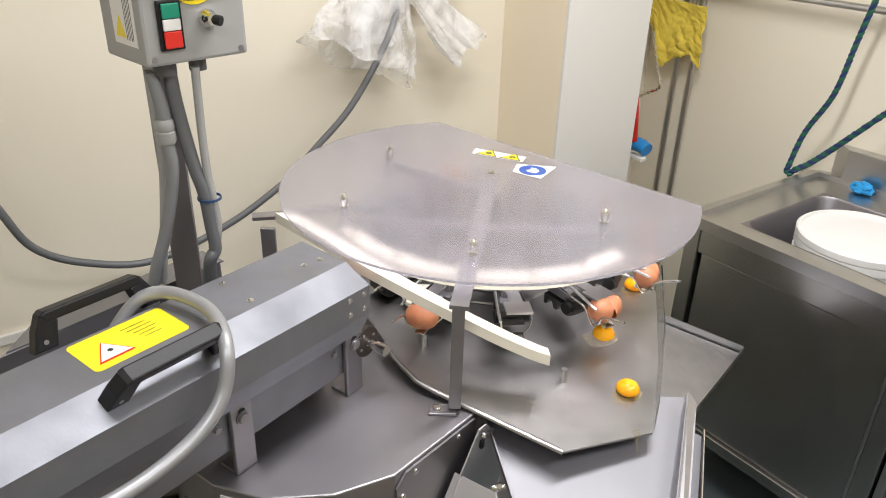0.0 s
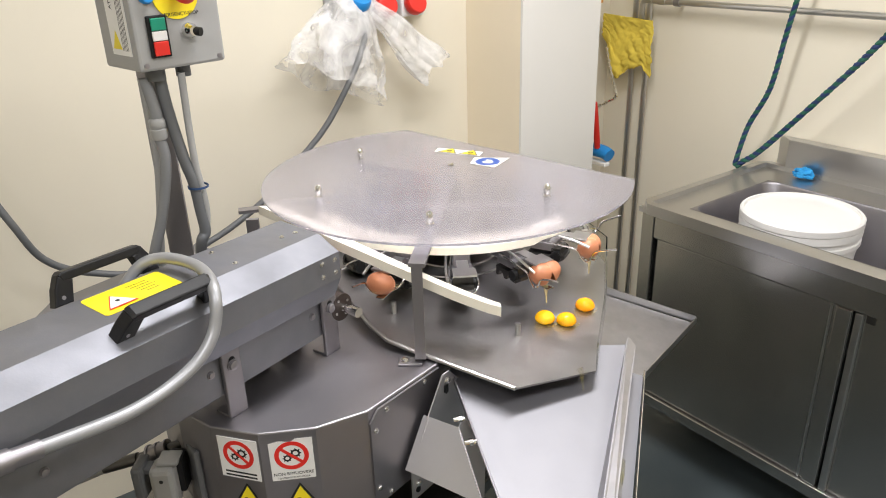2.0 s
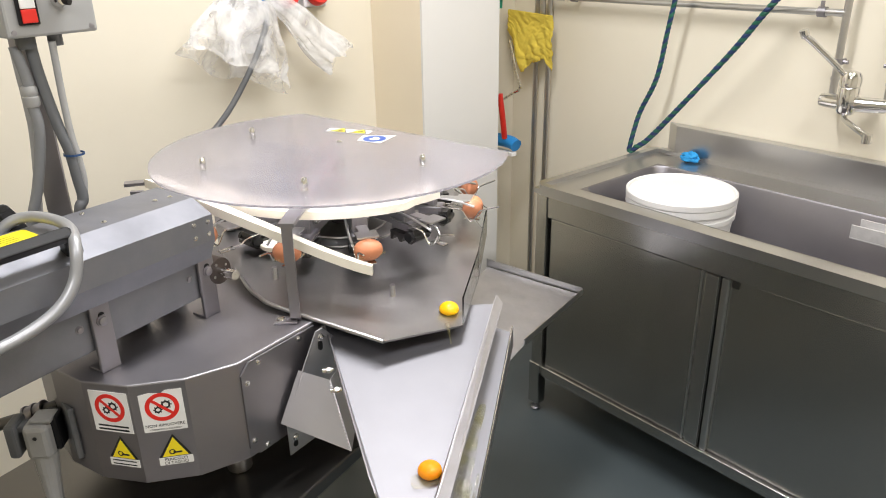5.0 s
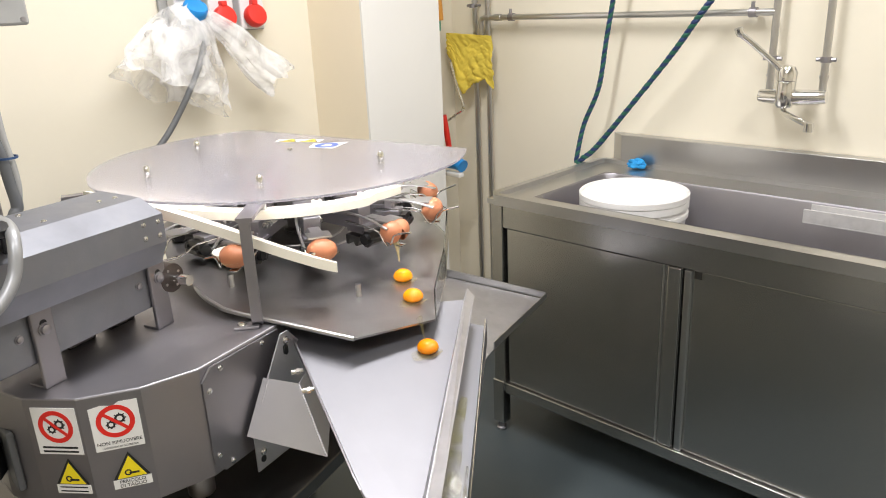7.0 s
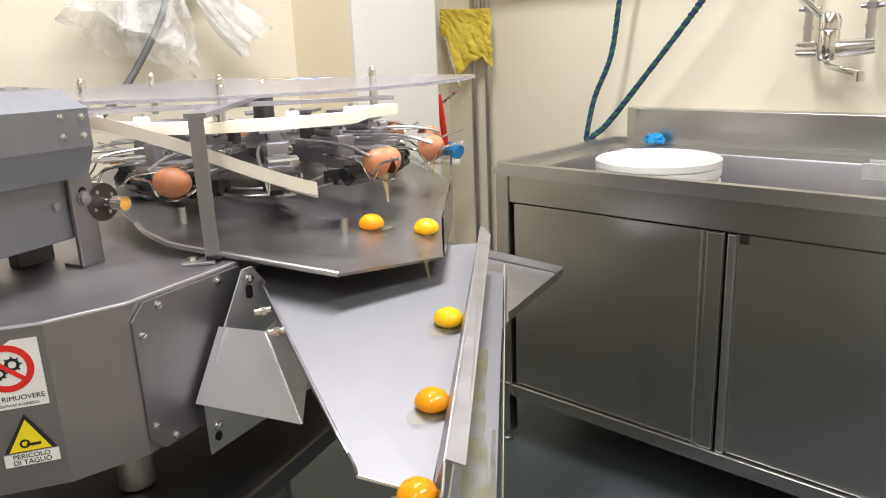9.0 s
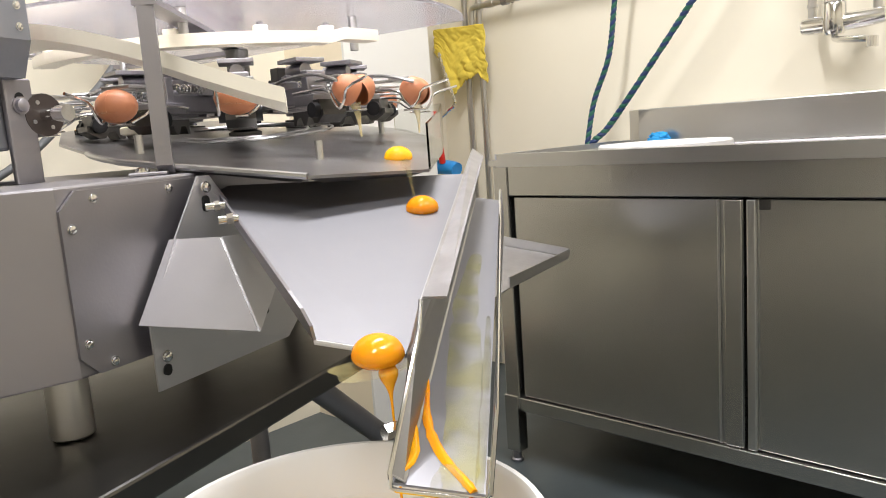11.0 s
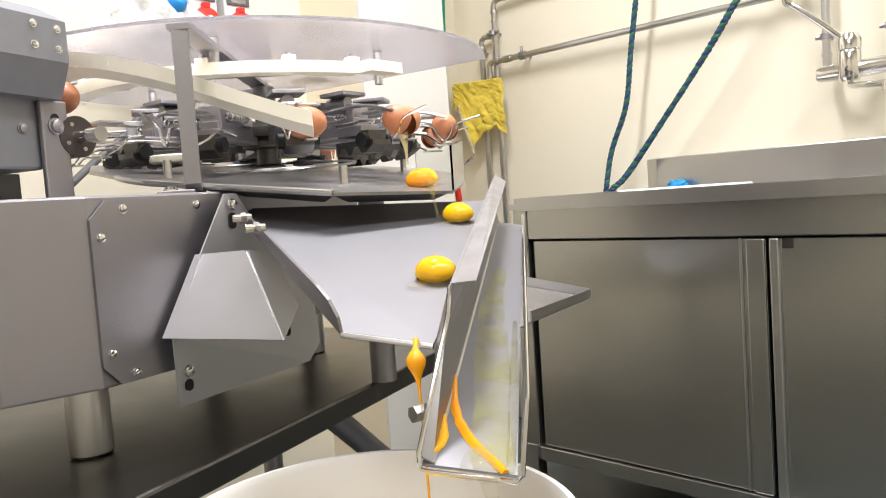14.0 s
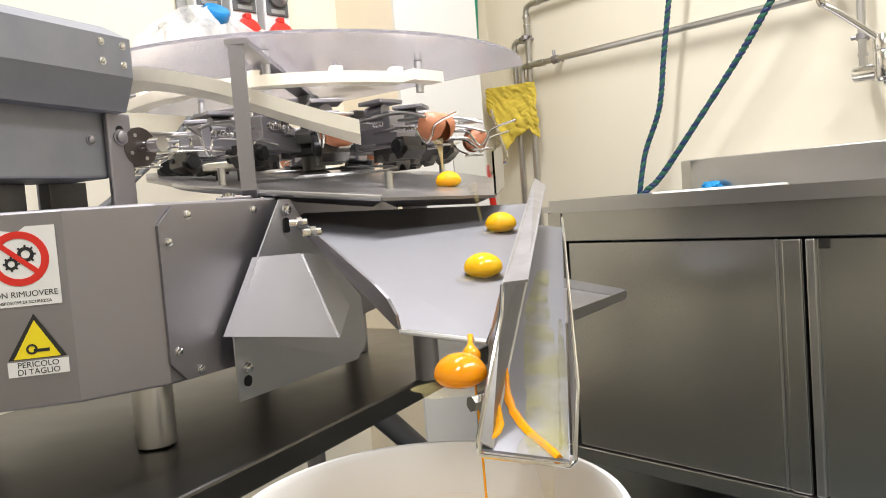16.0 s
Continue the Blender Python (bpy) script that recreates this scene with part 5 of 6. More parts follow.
def braided_hose(pts, r, label):
    """Two strands twisted round one another."""
    line = smooth_line([rp(*q) for q in pts], 24)
    root = thing("braided_hose", tuple(line[0]), label, "hose", group="hoses over the sink")
    for phase, mat, nm in ((0.0, ROPE_BLUE, "blue_strand"), (math.pi, ROPE_GREEN, "green_strand")):
        twisted, run, last = [], 0.0, line[0]
        for i, q in enumerate(line):
            d = (line[min(i + 1, len(line) - 1)] - line[max(i - 1, 0)]).normalized()
            s = d.cross(Vector((0.588, -0.809, 0.01))).normalized()
            w = d.cross(s)
            run += (q - last).length
            last = q
            ang = phase + run * 2 * math.pi / 0.034
            twisted.append(q + (s * math.cos(ang) + w * math.sin(ang)) * r * 0.30)
        bm = bmesh.new()
        tube(bm, twisted, r * 0.74, 8, 1)
        part(nm, bm, mat, root, "", True)


braided_hose([(-1.205, 2.26, 0.866), (-1.187, 2.281, 1.003), (-1.126, 2.281, 1.145), (-1.098, 2.281, 1.319), (-1.066, 2.281, 1.502), (-1.03, 2.30, 1.75), (-1.00, 2.34, 2.05)], 0.0095, "navy and green braided hose hanging to the sink")
braided_hose([(-1.196, 2.262, 0.862), (-1.180, 2.270, 0.884), (-1.141, 2.281, 0.918), (-1.045, 2.281, 1.028), (-0.859, 2.281, 1.254), (-0.766, 2.281, 1.381), (-0.700, 2.281, 1.468), (-0.60, 2.29, 1.61), (-0.45, 2.32, 1.80)], 0.0105, "navy and green braided hose slanting down to the sink")

# ---- cleaning tools in the recess ----
broom = thing("cleaning_brush", rp(-1.80, 2.15, 0.76), "red-handled brush with a blue head hanging in the recess", "brush")
bm = bmesh.new()
tube(bm, [rp(-1.772, 2.14, 1.02), rp(-1.765, 2.15, 0.93), rp(-1.77, 2.17, 0.83)], 0.012, 12)
part("handle", bm, RED, broom, "", True)
bm = bmesh.new()
tube(bm, [rp(-1.90, 2.15, 0.80), rp(-1.84, 2.17, 0.815), rp(-1.76, 2.19, 0.812), rp(-1.72, 2.19, 0.802)], 0.027, 14)
part("head", bm, BLUE, broom, "", True)
bm = bmesh.new()
box(bm, -1.89, -1.72, 2.165, 2.195, 0.757, 0.775, 0.004, ROOM)
part("bristles", bm, WHITE_STICKER, broom)
mop = thing("green_pole", rp(-1.84, 2.2, 1.33), "green pole with an orange grip hanging in the recess", "pole")
bm = bmesh.new()
rod(bm, rp(-1.845, 2.2, 1.35), rp(-1.815, 2.2, 1.85), 0.014, 12)
part("pole", bm, GREEN, mop, "", True)
bm = bmesh.new()
rod(bm, rp(-1.815, 2.19, 1.39), rp(-1.82, 2.19, 1.47), 0.012, 12)
part("grip", bm, material("orange_grip", (0.7, 0.32, 0.05), 0.5), mop, "", True)
bm = bmesh.new()
links = smooth_line([rp(-1.78, 2.2, 1.23), rp(-1.765, 2.2, 1.18), rp(-1.74, 2.2, 1.11), rp(-1.715, 2.2, 1.045), rp(-1.75, 2.2, 1.02), rp(-1.81, 2.2, 0.985)], 5)
for i in range(0, len(links) - 1):
    rod(bm, links[i], links[i] + (links[i + 1] - links[i]) * 0.8, 0.007 if i % 2 else 0.0045, 8)
solo("steel_chain", bm, CHROME, "thin steel chain hanging in the recess", "chain", smooth=True)

# ceiling light fittings, added out of view above the lamps
for i, (a, b, power, sx, sy) in enumerate(LAMPS):
    bm = bmesh.new()
    box(bm, a - sx / 2 - 0.03, a + sx / 2 + 0.03, b - sy / 2 - 0.03, b + sy / 2 + 0.03, CEIL - 0.08, CEIL - 0.001, 0.005, ROOM)
    solo("added_ceiling_light", bm, WHITE_PLASTIC, "added white fluorescent ceiling light fitting, out of view", "ceiling light", group="ceiling lights")

# ---- carousel ----
carousel = thing("carousel", (CX, CY, 0.95), "rotating stainless carousel of egg grippers", "carousel")
bm = bmesh.new()
lathe(bm, [(0.028, -0.012), (0.030, 0.0), (0.030, 0.018), (0.022, 0.022), (0.022, 0.05), (0.045, 0.052), (0.048, 0.062), (0.105, 0.066), (0.108, 0.074), (0.108, 0.082), (0.05, 0.086), (0.03, 0.10), (0.02, 0.102), (0.02, 0.165)], (CX, CY, 0.95), 36)
hub = part("hub", bm, GUNMETAL, carousel, "dark steel hub", True)


def local_part(name, bm, mat, smooth=False):
    """A mesh in the carousel's own axes, to be shared by all arms."""
    ob = part(name, bm, mat, None, "", smooth)
    me = ob.data
    bpy.data.objects.remove(ob)
    return me


bm = bmesh.new()
box(bm, 0.085, 0.245, -0.014, 0.014, 0.052, 0.080, 0.002)
box(bm, 0.205, 0.262, -0.022, 0.022, 0.048, 0.066, 0.002)
box(bm, 0.12, 0.16, -0.02, 0.02, 0.078, 0.094, 0.002)
ARM = local_part("gripper_arm", bm, STEEL)
bm = bmesh.new()
box(bm, 0.255, 0.30, -0.012, 0.012, 0.083, 0.087, 0.001)
box(bm, 0.296, 0.334, -0.024, 0.024, 0.084, 0.0885, 0.001)
PRESSER = local_part("presser_plate", bm, STEEL_SMOOTH)
bm = bmesh.new()
rod(bm, (0.17, 0, 0.108), (0.215, 0, 0.108), 0.011, 14)
box(bm, 0.165, 0.222, -0.016, 0.016, 0.094, 0.101, 0.001)
rod(bm, (0.19, -0.024, 0.097), (0.19, 0.024, 0.097), 0.0045, 10)
SLIDER = local_part("slider", bm, STEEL, True)
bm = bmesh.new()
box(bm, 0.175, 0.232, -0.027, 0.027, 0.119, 0.1255, 0.001)
TOP_PLATE = local_part("top_plate", bm, STEEL)
bm = bmesh.new()
box(bm, 0.125, 0.150, -0.012, 0.012, 0.080, 0.118, 0.002)
UPRIGHT = local_part("upright", bm, GUNMETAL)
bm = bmesh.new()
box(bm, 0.225, 0.243, -0.018, 0.018, 0.066, 0.104, 0.002)
STOP = local_part("stop_block", bm, STEEL)
bm = bmesh.new()
turns = [(0.15 + 0.075 * i / 60, 0.022 + 0.006 * math.cos(i * 0.9), 0.088 + 0.006 * math.sin(i * 0.9)) for i in range(61)]
tube(bm, turns, 0.0011, 5, 1)
SPRING = local_part("spring", bm, CHROME, True)
bm = bmesh.new()
tube(bm, [(0.20, 0.022, 0.058), (0.285, 0.030, 0.058), (0.310, 0.026, 0.046), (0.322, 0.012, 0.037)], 0.002, 8, 4)
box(bm, 0.314, 0.352, -0.006, 0.012, 0.0325, 0.0355, 0.001)
FINGER_A = local_part("clip", bm, CHROME, True)
bm = bmesh.new()
tube(bm, [(0.20, -0.018, 0.070), (0.27, -0.028, 0.070), (0.312, -0.030, 0.066), (0.324, -0.029, 0.050), (0.336, -0.028, 0.038), (0.348, -0.027, 0.050), (0.358, -0.027, 0.066), (0.402, -0.025, 0.078)], 0.0022, 8, 3)
FINGER_B = local_part("finger", bm, CHROME, True)
bm = bmesh.new()
prism(bm, [(0.20, 0.018), (0.206, 0.018), (0.212, 0.030), (0.222, 0.030), (0.228, 0.018), (0.236, 0.018), (0.242, 0.030), (0.252, 0.030), (0.258, 0.020), (0.268, 0.020), (0.285, 0.032), (0.285, 0.040), (0.276, 0.040), (0.276, 0.056), (0.255, 0.056), (0.255, 0.040), (0.20, 0.040)], -0.022, 0.022, Matrix(((1, 0, 0, 0), (0, 0, 1, 0), (0, 1, 0, 0), (0, 0, 0, 1))))
KNIFE = local_part("knife_block", bm, GUNMETAL)
bm = bmesh.new()
rod(bm, (0.268, -0.032, 0.040), (0.268, -0.022, 0.040), 0.012, 14)
ROLLER_A = local_part("roller", bm, BLACK_PLASTIC, True)
bm = bmesh.new()
rod(bm, (0.268, 0.022, 0.040), (0.268, 0.032, 0.040), 0.012, 14)
ROLLER_B = local_part("roller", bm, BLACK_PLASTIC, True)
bm = bmesh.new()
tube(bm, [(0.11, -0.010, 0.088), (0.20, -0.026, 0.094), (0.29, -0.036, 0.092), (0.345, -0.036, 0.078)], 0.0028, 8, 4)
LEVER = local_part("lever_rod", bm, STEEL_SMOOTH, True)
for k in range(12):
    arm = new("gripper_arm", ARM)
    arm.parent = carousel
    arm.matrix_basis = pose(0, 0, 0, 0, 0, 30 * k)
    for nm, me in (("presser_plate", PRESSER), ("slider", SLIDER), ("spring", SPRING), ("clip", FINGER_A), ("top_plate", TOP_PLATE), ("upright", UPRIGHT), ("stop_block", STOP), ("finger", FINGER_B), ("knife_block", KNIFE), ("roller", ROLLER_A), ("roller", ROLLER_B), ("lever_rod", LEVER)):
        new(nm, me).parent = arm

# ---- eggs and yolks ----
RING = 0.335
EGG_Z = 1.010


def theta(k, t):
    return PHASE + SPEED * t + 30 * k


def on_ring(th, z=EGG_Z, r=RING):
    return pose(CX + r * math.cos(radians(th)), CY + r * math.sin(radians(th)), z, 0, 0, th + 90)


def half_shell(side):
    bm = bmesh.new()
    prof = []
    rnd = random.Random(4 + side)
    for i in range(13):
        s = i / 12
        x = s * 0.0312
        prof.append((0.0237 * math.sqrt(max(0.0, 1 - s ** 2.1)) * (1 - (0.07 * s if side > 0 else -0.02 * s)) + 0.0002, x))
    inner = [(max(r - 0.0012, 0.0002), z * 0.965) for r, z in prof[::-1]]
    lathe(bm, prof + inner, seg=24, m=pose(0, 0, 0, 0, 90 * side, 0), close=True)
    for v in bm.verts:
        if abs(v.co.x) < 0.001:
            v.co.x += rnd.uniform(-0.0012, 0.0004) * side
    return local_part("shell_half", bm, EGG_M, True)


HALF = {1: half_shell(1), -1: half_shell(-1)}
bm = bmesh.new()
bmesh.ops.create_uvsphere(bm, u_segments=28, v_segments=16, radius=1)
for v in bm.verts:
    v.co.z = v.co.z * (0.0165 if v.co.z > 0 else 0.0105)
    n = 1 + 0.05 * noise.noise(v.co * 3)
    v.co.x, v.co.y = v.co.x * 0.0205 * n, v.co.y * 0.0205 * n
YOLK = local_part("egg_yolk", bm, YOLK_M, True)
bm = bmesh.new()
bmesh.ops.create_uvsphere(bm, u_segments=32, v_segments=10, radius=1)
for v in bm.verts:
    a = math.atan2(v.co.y, v.co.x)
    n = 1 + 0.13 * math.sin(3 * a + 1) + 0.07 * math.sin(5 * a)
    v.co = Vector((v.co.x * 0.031 * n, v.co.y * 0.025 * n, v.co.z * 0.0026 - 0.0088))
WHITE = local_part("egg_white", bm, WHITE_M, True)

bm = bmesh.new()
tube(bm, [(-0.025, 0.001, 0.0), (-0.012, 0.0, 0.001), (0.004, -0.001, 0.0), (0.026, 0.0, 0.0005)], lambda s: 0.0085 * (1 - s) ** 1.6 + 0.0016, 10, 5)
TRAIL = local_part("egg_white", bm, STRAND_M, True)

EMPTY = {-3, -6, -9, -16, -24, -27}
NO_YOLK = {3}
SHIFT = {-17: 0.7, -18: 0.4}
eggs, yolks = [], []
for k in range(3, -33, -1):
    if k in EMPTY:
        continue
    root = thing("egg", (0, 0, 0), "brown hen's egg held in a steel gripper", "egg", "eggs on the carousel")
    halves = []
    for side in (1, -1):
        h = new("shell_half", HALF[side])
        h.parent = root
        halves.append((side, h))
    trail = new("egg_white", TRAIL)
    trail.parent = root
    eggs.append((k, root, halves, trail))
    if k in NO_YOLK or k < -26:
        continue
    y = tagged(new("egg_yolk", YOLK), "glossy orange egg yolk sliding down wet steel", "egg yolk", "egg yolks")
    w = new("egg_white", WHITE)
    w.parent = y
    yolks.append((k, y, w))

# strands of egg running into the bucket
bm = bmesh.new()
tube(bm, [(0.243, 0.556, 0.778), (0.240, 0.540, 0.769), (0.240, 0.531, 0.745), (0.240, 0.524, 0.715), (0.240, 0.518, 0.66), (0.241, 0.512, 0.55), (0.242, 0.51, 0.41)], lambda s: 0.0010 + 0.0068 * math.exp(-((s - 0.20) / 0.065) ** 2) + 0.0016 * math.exp(-(s / 0.1) ** 2), 12, 8)
solo("egg_strand", bm, YOLK_M, "broken yolk clinging to and running off the chute's lip", "egg", smooth=True)
bm = bmesh.new()
tube(bm, [(0.262, 0.455, 0.714), (0.268, 0.445, 0.710), (0.270, 0.440, 0.69), (0.271, 0.44, 0.62), (0.270, 0.44, 0.41)], lambda s: 0.011 * (1 - s) ** 2 + 0.0015, 12, 6)
solo("egg_white_strand", bm, WHITE_M, "clear egg white running off the gutter", "egg", smooth=True)


def gutter_point(s, w):
    """A place on the gutter's floor: s down it, w across it."""
    a = Vector((0.43, 1.04, 0.845)).lerp(Vector((0.228, 0.459, 0.715)), s)
    b = Vector((0.466, 1.024, 0.838)).lerp(Vector((0.286, 0.438, 0.707)), s)
    return a.lerp(b, w)


def smear(name, path, widths, mat, label):
    bm = bmesh.new()
    n = (Vector((0.228, 0.459, 0.715)) - Vector((0.43, 1.04, 0.845))).cross(Vector((0.058, -0.021, -0.008))).normalized()
    if n.z < 0:
        n = -n
    line = smooth_line([gutter_point(*q) + n * 0.0035 for q in path], 6)
    rows_ = []
    for i, q in enumerate(line):
        u = i / (len(line) - 1) * (len(widths) - 1)
        j = min(int(u), len(widths) - 2)
        wd = (widths[j] + (widths[j + 1] - widths[j]) * (u - j)) * (1 + 0.35 * noise.noise(Vector((i * 0.7, 0, len(path)))))
        d = (line[min(i + 1, len(line) - 1)] - line[max(i - 1, 0)]).normalized()
        sd = d.cross(n)
        rows_.append([bm.verts.new(q - sd * wd - n * 0.001), bm.verts.new(q - sd * wd * 0.5 + n * 0.001), bm.verts.new(q + n * 0.0016), bm.verts.new(q + sd * wd * 0.5 + n * 0.001), bm.verts.new(q + sd * wd - n * 0.001)])
    for p_, q_ in zip(rows_, rows_[1:]):
        for i in range(5):
            bm.faces.new((p_[i], p_[(i + 1) % 5], q_[(i + 1) % 5], q_[i]))
    bm.faces.new(rows_[0])
    bm.faces.new(rows_[-1])
    solo(name, bm, mat, label, "egg", smooth=True)


smear("yolk_smear", [(0.80, 0.12), (0.88, 0.22), (0.94, 0.45), (0.985, 0.78), (1.0, 0.88)], [0.001, 0.0035, 0.004, 0.0035, 0.003], YOLK_M, "streak of broken yolk in the gutter")
smear("yolk_smear", [(0.90, 0.10), (0.95, 0.16), (0.985, 0.10)], [0.002, 0.004, 0.001], YOLK_M, "blot of broken yolk in the gutter's corner")
GREENISH = material("egg_white_pool", (0.50, 0.47, 0.20), 0.08)
haze(GREENISH, 40, 0.04, 0.30)
smear("egg_white_smear", [(0.35, 0.5), (0.55, 0.45), (0.75, 0.6), (0.95, 0.7), (1.0, 0.7)], [0.006, 0.012, 0.015, 0.013, 0.01], GREENISH, "film of egg white running down the gutter")
smear("egg_white_smear", [(0.60, 0.9), (0.80, 0.93), (1.0, 0.93)], [0.002, 0.004, 0.003], GREENISH, "thin film of egg white along the gutter wall")
bm = bmesh.new()
tube(bm, [(0.325, 0.955, 0.905), (0.327, 0.950, 0.900), (0.330, 0.951, 0.88), (0.333, 0.952, 0.861)], lambda s: 0.006 * (1 - s) ** 2 + 0.0016, 12, 5)
solo("egg_white_strand", bm, WHITE_M, "clear egg white dripping off the tray's edge", "egg", smooth=True)

def on_tray(x, y):
    return (x, y, tray_z(x, y) + 0.0125)


def on_pan(x, y):
    return (x, y, 0.872 - 0.0491 * (x - 0.088) + 0.2149 * (y - 0.987) + 0.0115)


# the usual way of a yolk after it leaves the shell: seconds, place
WAY = [(0.14, on_tray(0.318, 1.135)), (0.45, on_tray(0.350, 1.105)), (0.80, on_tray(0.342, 1.055)), (1.05, on_tray(0.330, 0.985)), (1.18, on_tray(0.325, 0.948)), (1.27, on_pan(0.333, 0.940)), (1.50, on_pan(0.336, 0.875)),
       (1.85, on_pan(0.312, 0.775)), (2.20, on_pan(0.288, 0.700)), (2.90, on_pan(0.248, 0.590)), (3.25, on_pan(0.238, 0.562)), (3.38, (0.230, 0.530, 0.765)), (3.48, (0.226, 0.512, 0.690)), (3.62, (0.222, 0.505, 0.48)), (3.75, (0.21, 0.51, 0.375))]


# yolks with a pace of their own: seconds, on tray (T) or pan (P), place
TRACK = {}
TRACK[-1] = [(0.0, "T", 0.332, 1.056), (0.5, "T", 0.310, 0.950), (1.0, "P", 0.316, 0.775)]
TRACK[-2] = [(0.5, "T", 0.355, 1.116), (1.0, "T", 0.335, 1.009), (1.5, "P", 0.339, 0.847)]
TRACK[0] = [(0.0, "T", 0.410, 1.383), (0.5, "T", 0.417, 1.360), (1.0, "T", 0.406, 1.295), (1.5, "T", 0.389, 1.229), (2.0, "T", 0.374, 1.173), (2.5, "T", 0.362, 1.096), (3.0, "P", 0.325, 0.955), (3.5, "P", 0.320, 0.806)]
TRACK[-4] = [(1.5, "T", 0.342, 1.155), (2.0, "T", 0.325, 1.115), (2.5, "T", 0.304, 0.982), (3.0, "P", 0.306, 0.754)]
TRACK[-5] = [(2.0, "T", 0.281, 1.119), (2.5, "T", 0.310, 1.044), (3.0, "T", 0.286, 0.933), (3.5, "P", 0.296, 0.736)]
TRACK[-7] = [(3.5, "T", 0.332, 1.161)]
TRACK[-8] = [(5.2, "T", 0.334, 0.995), (6.0, "P", 0.276, 0.662)]
TRACK[-10] = [(6.0, "T", 0.361, 1.123), (6.5, "T", 0.338, 1.027), (7.0, "P", 0.334, 0.923), (7.5, "P", 0.301, 0.723), (8.0, "P", 0.268, 0.621)]
TRACK[-11] = [(6.5, "T", 0.316, 1.132), (7.0, "T", 0.326, 1.043), (7.5, "P", 0.324, 0.910), (8.0, "P", 0.295, 0.707), (8.5, "P", 0.269, 0.619), (9.0, "P", 0.242, 0.544)]
TRACK[-12] = [(7.5, "T", 0.358, 1.121), (8.0, "T", 0.344, 1.030), (8.5, "P", 0.351, 0.883), (9.0, "P", 0.283, 0.679), (9.5, "P", 0.249, 0.569)]
TRACK[-13] = [(8.0, "T", 0.355, 1.087), (8.5, "T", 0.326, 0.959), (9.0, "P", 0.338, 0.846), (9.5, "P", 0.303, 0.736)]
TRACK[-14] = [(8.5, "T", 0.371, 1.140), (9.0, "T", 0.351, 1.070), (9.5, "T", 0.323, 0.928)]
TRACK[-15] = [(9.0, "T", 0.265, 1.095), (9.5, "T", 0.328, 1.049)]
TRACK[-18] = [(11.25, "T", 0.334, 0.995), (12.0, "P", 0.300, 0.754), (12.5, "P", 0.252, 0.612)]
TRACK[-19] = [(12.0, "T", 0.346, 1.040), (12.5, "T", 0.323, 0.975), (13.0, "P", 0.349, 0.940), (13.5, "P", 0.314, 0.807), (14.0, "P", 0.286, 0.709), (14.5, "P", 0.264, 0.638)]
TRACK[-20] = [(12.5, "T", 0.310, 1.064), (13.0, "T", 0.359, 1.119), (13.5, "T", 0.333, 1.048), (14.0, "P", 0.360, 0.954), (14.5, "P", 0.298, 0.750), (15.0, "P", 0.254, 0.605)]
TRACK[-21] = [(13.5, "T", 0.298, 1.139), (14.0, "T", 0.324, 1.032), (14.5, "P", 0.333, 0.957), (15.0, "P", 0.298, 0.738), (15.5, "P", 0.263, 0.635)]
TRACK[-22] = [(14.0, "T", 0.335, 1.066), (14.5, "T", 0.346, 1.047), (15.0, "T", 0.353, 1.081), (15.5, "P", 0.335, 0.949), (16.0, "P", 0.289, 0.726)]
TRACK[-23] = [(15.0, "T", 0.330, 1.043), (15.5, "T", 0.330, 0.976), (16.0, "P", 0.352, 0.917)]


def yolk_path(k, t_drop):
    if k not in TRACK:
        return [(t_drop + tau, Vector(p)) for tau, p in WAY]
    own, pts = TRACK[k], []
    if own[0][0] - t_drop > 0.28:
        pts.append((t_drop + 0.14, on_tray(0.318, 1.135)))
    for i, (t, kind, x, y) in enumerate(own):
        if i and kind == "P" and own[i - 1][1] == "T":
            t0, _, x0, y0 = own[i - 1]
            edge = 0.905 + 0.38 * (min(x, x0) - 0.199)
            f = min(max((y0 - edge) / max(y0 - y, 0.02), 0.05), 0.75)
            xe = x0 + (x - x0) * f
            pts.append((t0 + f * (t - t0), on_tray(xe, edge)))
            pts.append((t0 + f * (t - t0) + 0.09, on_pan(xe, min(edge - 0.012, y + 0.10 * (1 - f)))))
        pts.append((t, on_tray(x, y) if kind == "T" else on_pan(x, y)))
    t1, x1, y1 = own[-1][0], own[-1][2], own[-1][3]
    tau1 = 0.0
    for (ta, p), (tb, q) in zip(WAY[1:], WAY[2:]):
        if p[1] >= y1 >= q[1]:
            tau1 = ta + (tb - ta) * (p[1] - y1) / max(p[1] - q[1], 0.001)
            break
    pts += [(t1 + 0.6 * (tau - tau1), p) for tau, p in WAY if tau > tau1 + 0.06]
    return [(t, Vector(p)) for t, p in pts]


def at_path(path, t):
    if t <= path[0][0]:
        return path[0][1]
    for (t0, p), (t1, q) in zip(path, path[1:]):
        if t0 <= t <= t1:
            return p.lerp(q, (t - t0) / max(t1 - t0, 0.001))
    return path[-1][1]


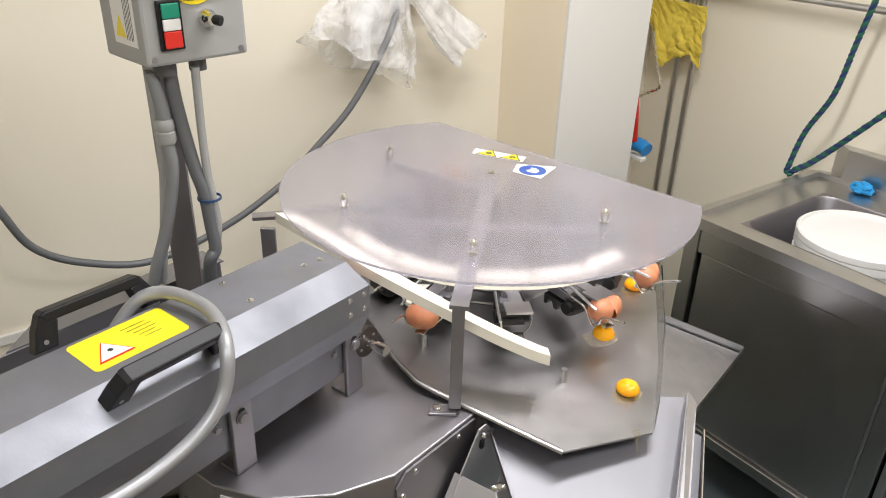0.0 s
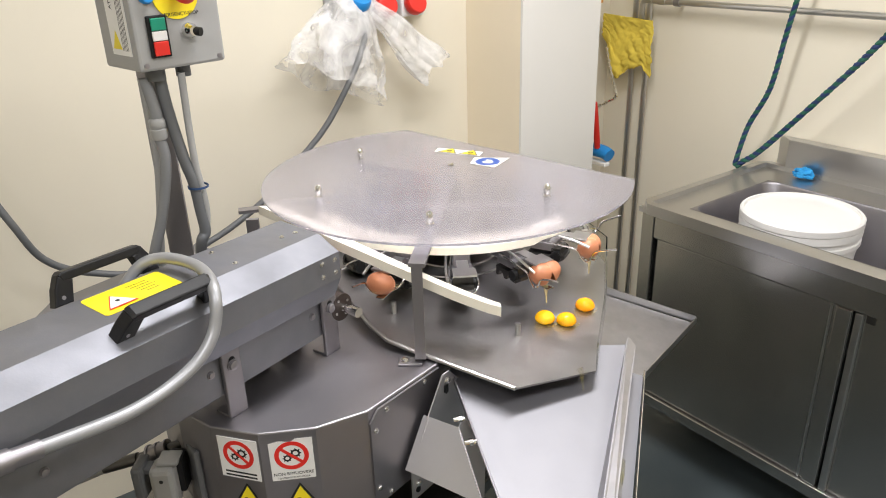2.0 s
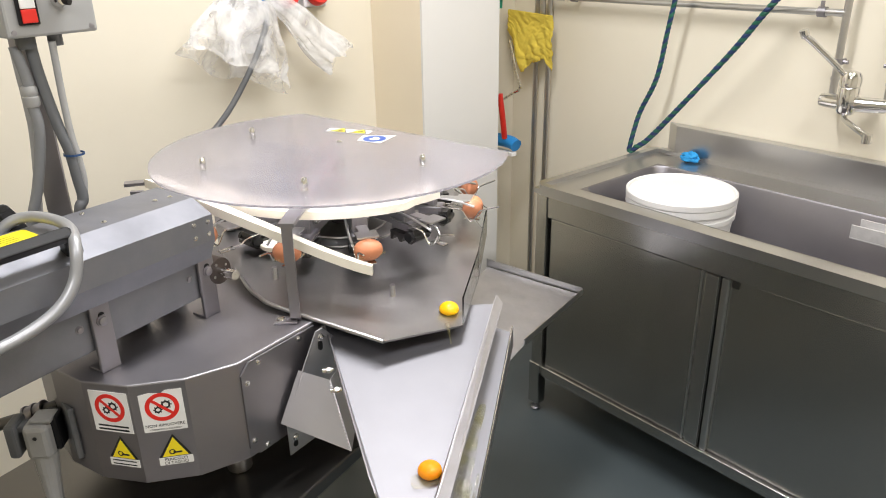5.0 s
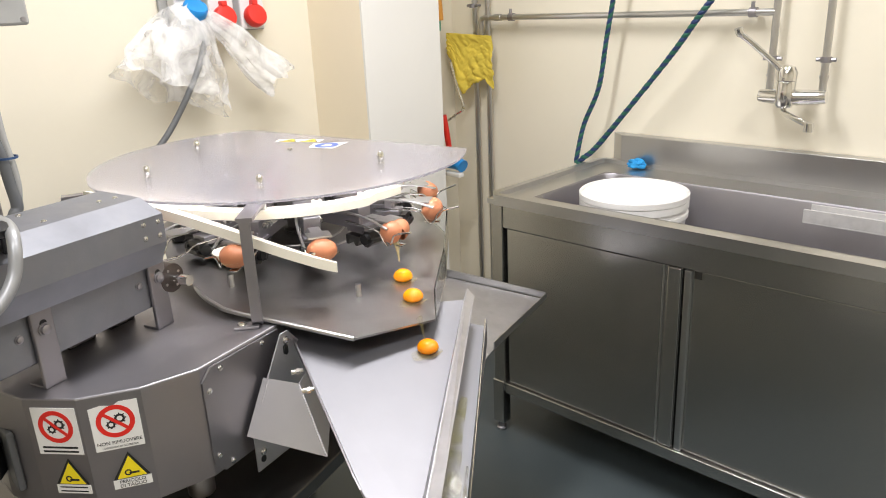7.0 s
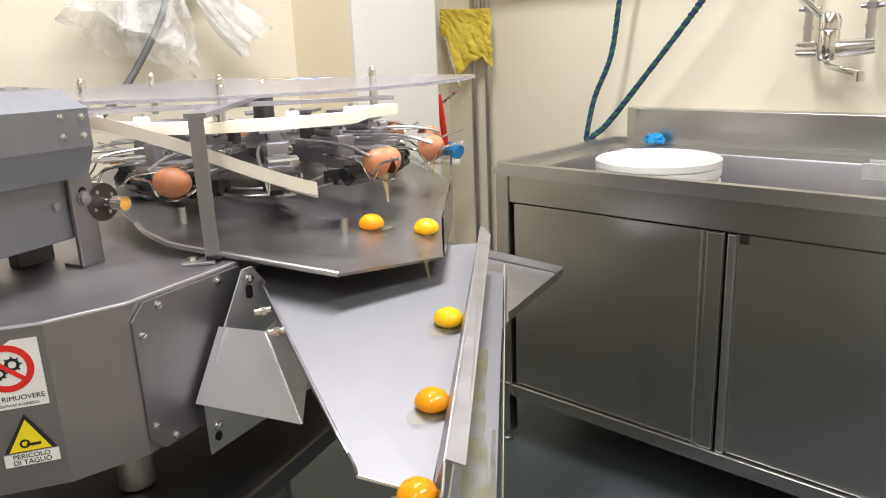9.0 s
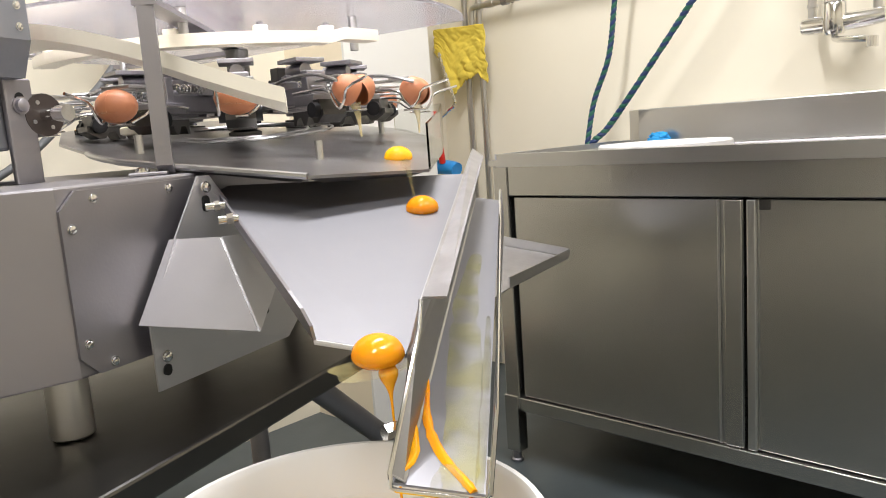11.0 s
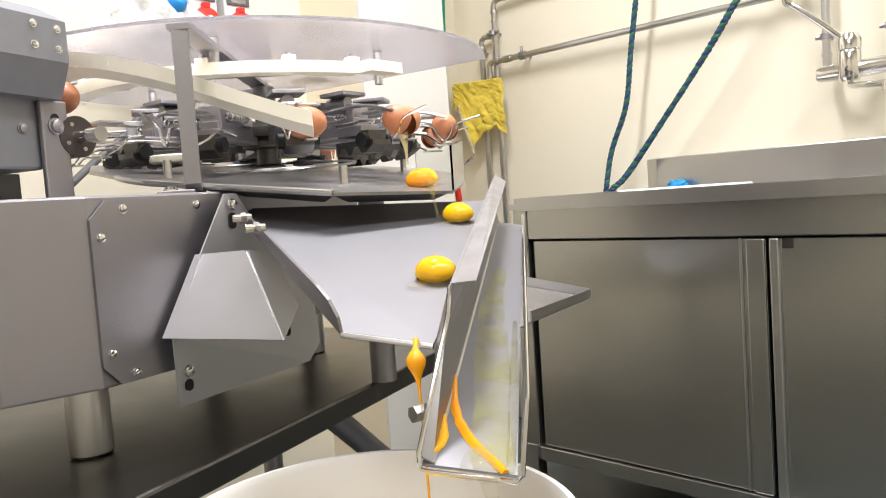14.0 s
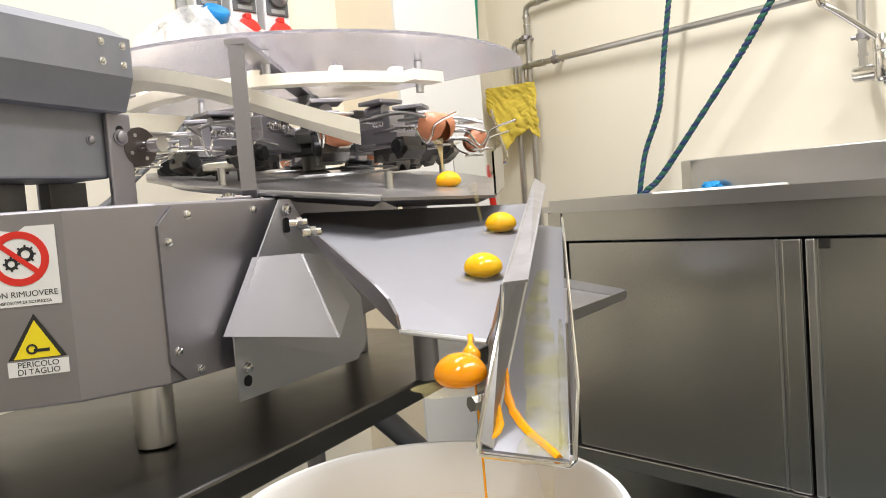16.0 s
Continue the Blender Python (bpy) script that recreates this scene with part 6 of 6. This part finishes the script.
def egg_rows(k):
    """Queued in the feeder, picked up, carried round, broken shell thrown off behind."""
    t_pick, t_end = (-126 - PHASE - 30 * k) / SPEED, (100 - PHASE - 30 * k) / SPEED
    rows = []
    if t_pick > 0.4:
        wait = 0.03 - 0.047 * (t_pick - 0.35) / 0.693
        turn = pose(0, 0, 0, 0, 0, -36)
        rows.append((0.0, Matrix.Translation(fp(wait, -0.095, 1.078)) @ turn))
        if t_pick - 0.35 < 15.9:
            rows.append((t_pick - 0.35, Matrix.Translation(fp(0.03, -0.095, 1.072)) @ turn))
    t = max(0.0, t_pick)
    while t < min(t_end, 16.0) - 0.1:
        rows.append((t, on_ring(theta(k, t))))
        t += 0.17
    if t_end > 0 and t_end < 15.0:
        spot = random.Random(k).uniform
        rows.append((t_end, on_ring(100)))
        rows.append((t_end + 0.25, on_ring(106, 1.0, 0.46)))
        rows.append((t_end + 0.75, Matrix.Translation((spot(-0.65, -0.3), 2.0 + spot(-0.1, 0.15), 0.025)) @ pose(0, 0, 0, 0, 0, 190)))
        t = t_end + 0.8
    if not rows:
        rows.append((0.0, Matrix.Translation((-0.45, 1.95, 0.025))))
    if rows[-1][0] < 15.95:
        rows.append((16.0, rows[-1][1] if t_end < 15.0 or rows[-1][0] < t_pick - 0.1 else on_ring(theta(k, 16.0))))
    return rows


def motions():
    rows, t = [], 0.0
    while t < 16.01:
        rows.append((t, pose(CX, CY, 0.95, 0, 0, PHASE + SPEED * t)))
        t += 0.5
    walk(carousel, rows)
    for k, root, halves, trail in eggs:
        walk(root, egg_rows(k))
        t_open = (-69 - PHASE - 30 * k) / SPEED
        inside, hung = pose(0, 0, 0), pose(0.003, 0, -0.040, 0, 84, 0)
        steps = [(max(0.0, t_open), inside if t_open > 0 else hung), (t_open + 0.16, hung), (t_open + 0.95, hung), (t_open + 1.3, inside)]
        steps = [q for q in steps if 0 <= q[0] < 15.9]
        first = inside if t_open > 0 or t_open < -0.95 else hung
        steps = [(0.0, first)] + [q for q in steps if q[0] > 0.02]
        walk(trail, steps + [(16.0, steps[-1][1])])
        for side, h in halves:
            shut, wide = pose(0, 0, 0), pose(0.006 * side, 0.0, 0.003, 0, -24 * side, 0)
            if t_open <= 0:
                walk(h, [(0.0, wide), (16.0, wide)])
            elif t_open > 15.7:
                walk(h, [(0.0, shut), (16.0, shut)])
            else:
                walk(h, [(0.0, shut), (t_open, shut), (t_open + 0.2, wide), (16.0, wide)])
    for k, y, w in yolks:
        t_drop = (-57 - PHASE - 30 * k) / SPEED - SHIFT.get(k, 0)
        rows, path = [], yolk_path(k, t_drop)
        for t, m in egg_rows(k):
            if t < t_drop - 0.12:
                rows.append((t, Matrix.Translation(m.translation)))
        if 0 <= t_drop - 0.04 <= 16.0:
            rows.append((t_drop - 0.04, Matrix.Translation(on_ring(theta(k, t_drop) - 2).translation)))
        if t_drop < 0:
            rows.append((0.0, Matrix.Translation(at_path(path, 0.0) if -t_drop > 0.14 else Vector((0.304, 1.165, 0.957)))))
        for t, p in path:
            if 0.02 < t < 15.98:
                rows.append((t, Matrix.Translation(p)))
        if rows[-1][0] < 15.95:
            rows.append((16.0, Matrix.Translation(at_path(path, 16.0)) if t_drop + 0.14 < 16.0 else rows[-1][1]))
        walk(y, rows)
        near, spread = pose(0, 0, 0), pose(-0.008, -0.006, 0)
        if t_drop < 0.1:
            walk(w, [(0.0, spread), (16.0, spread)])
        elif t_drop > 15.5:
            walk(w, [(0.0, near), (16.0, near)])
        else:
            walk(w, [(0.0, near), (t_drop, near), (t_drop + 0.3, spread), (16.0, spread)])


motions()
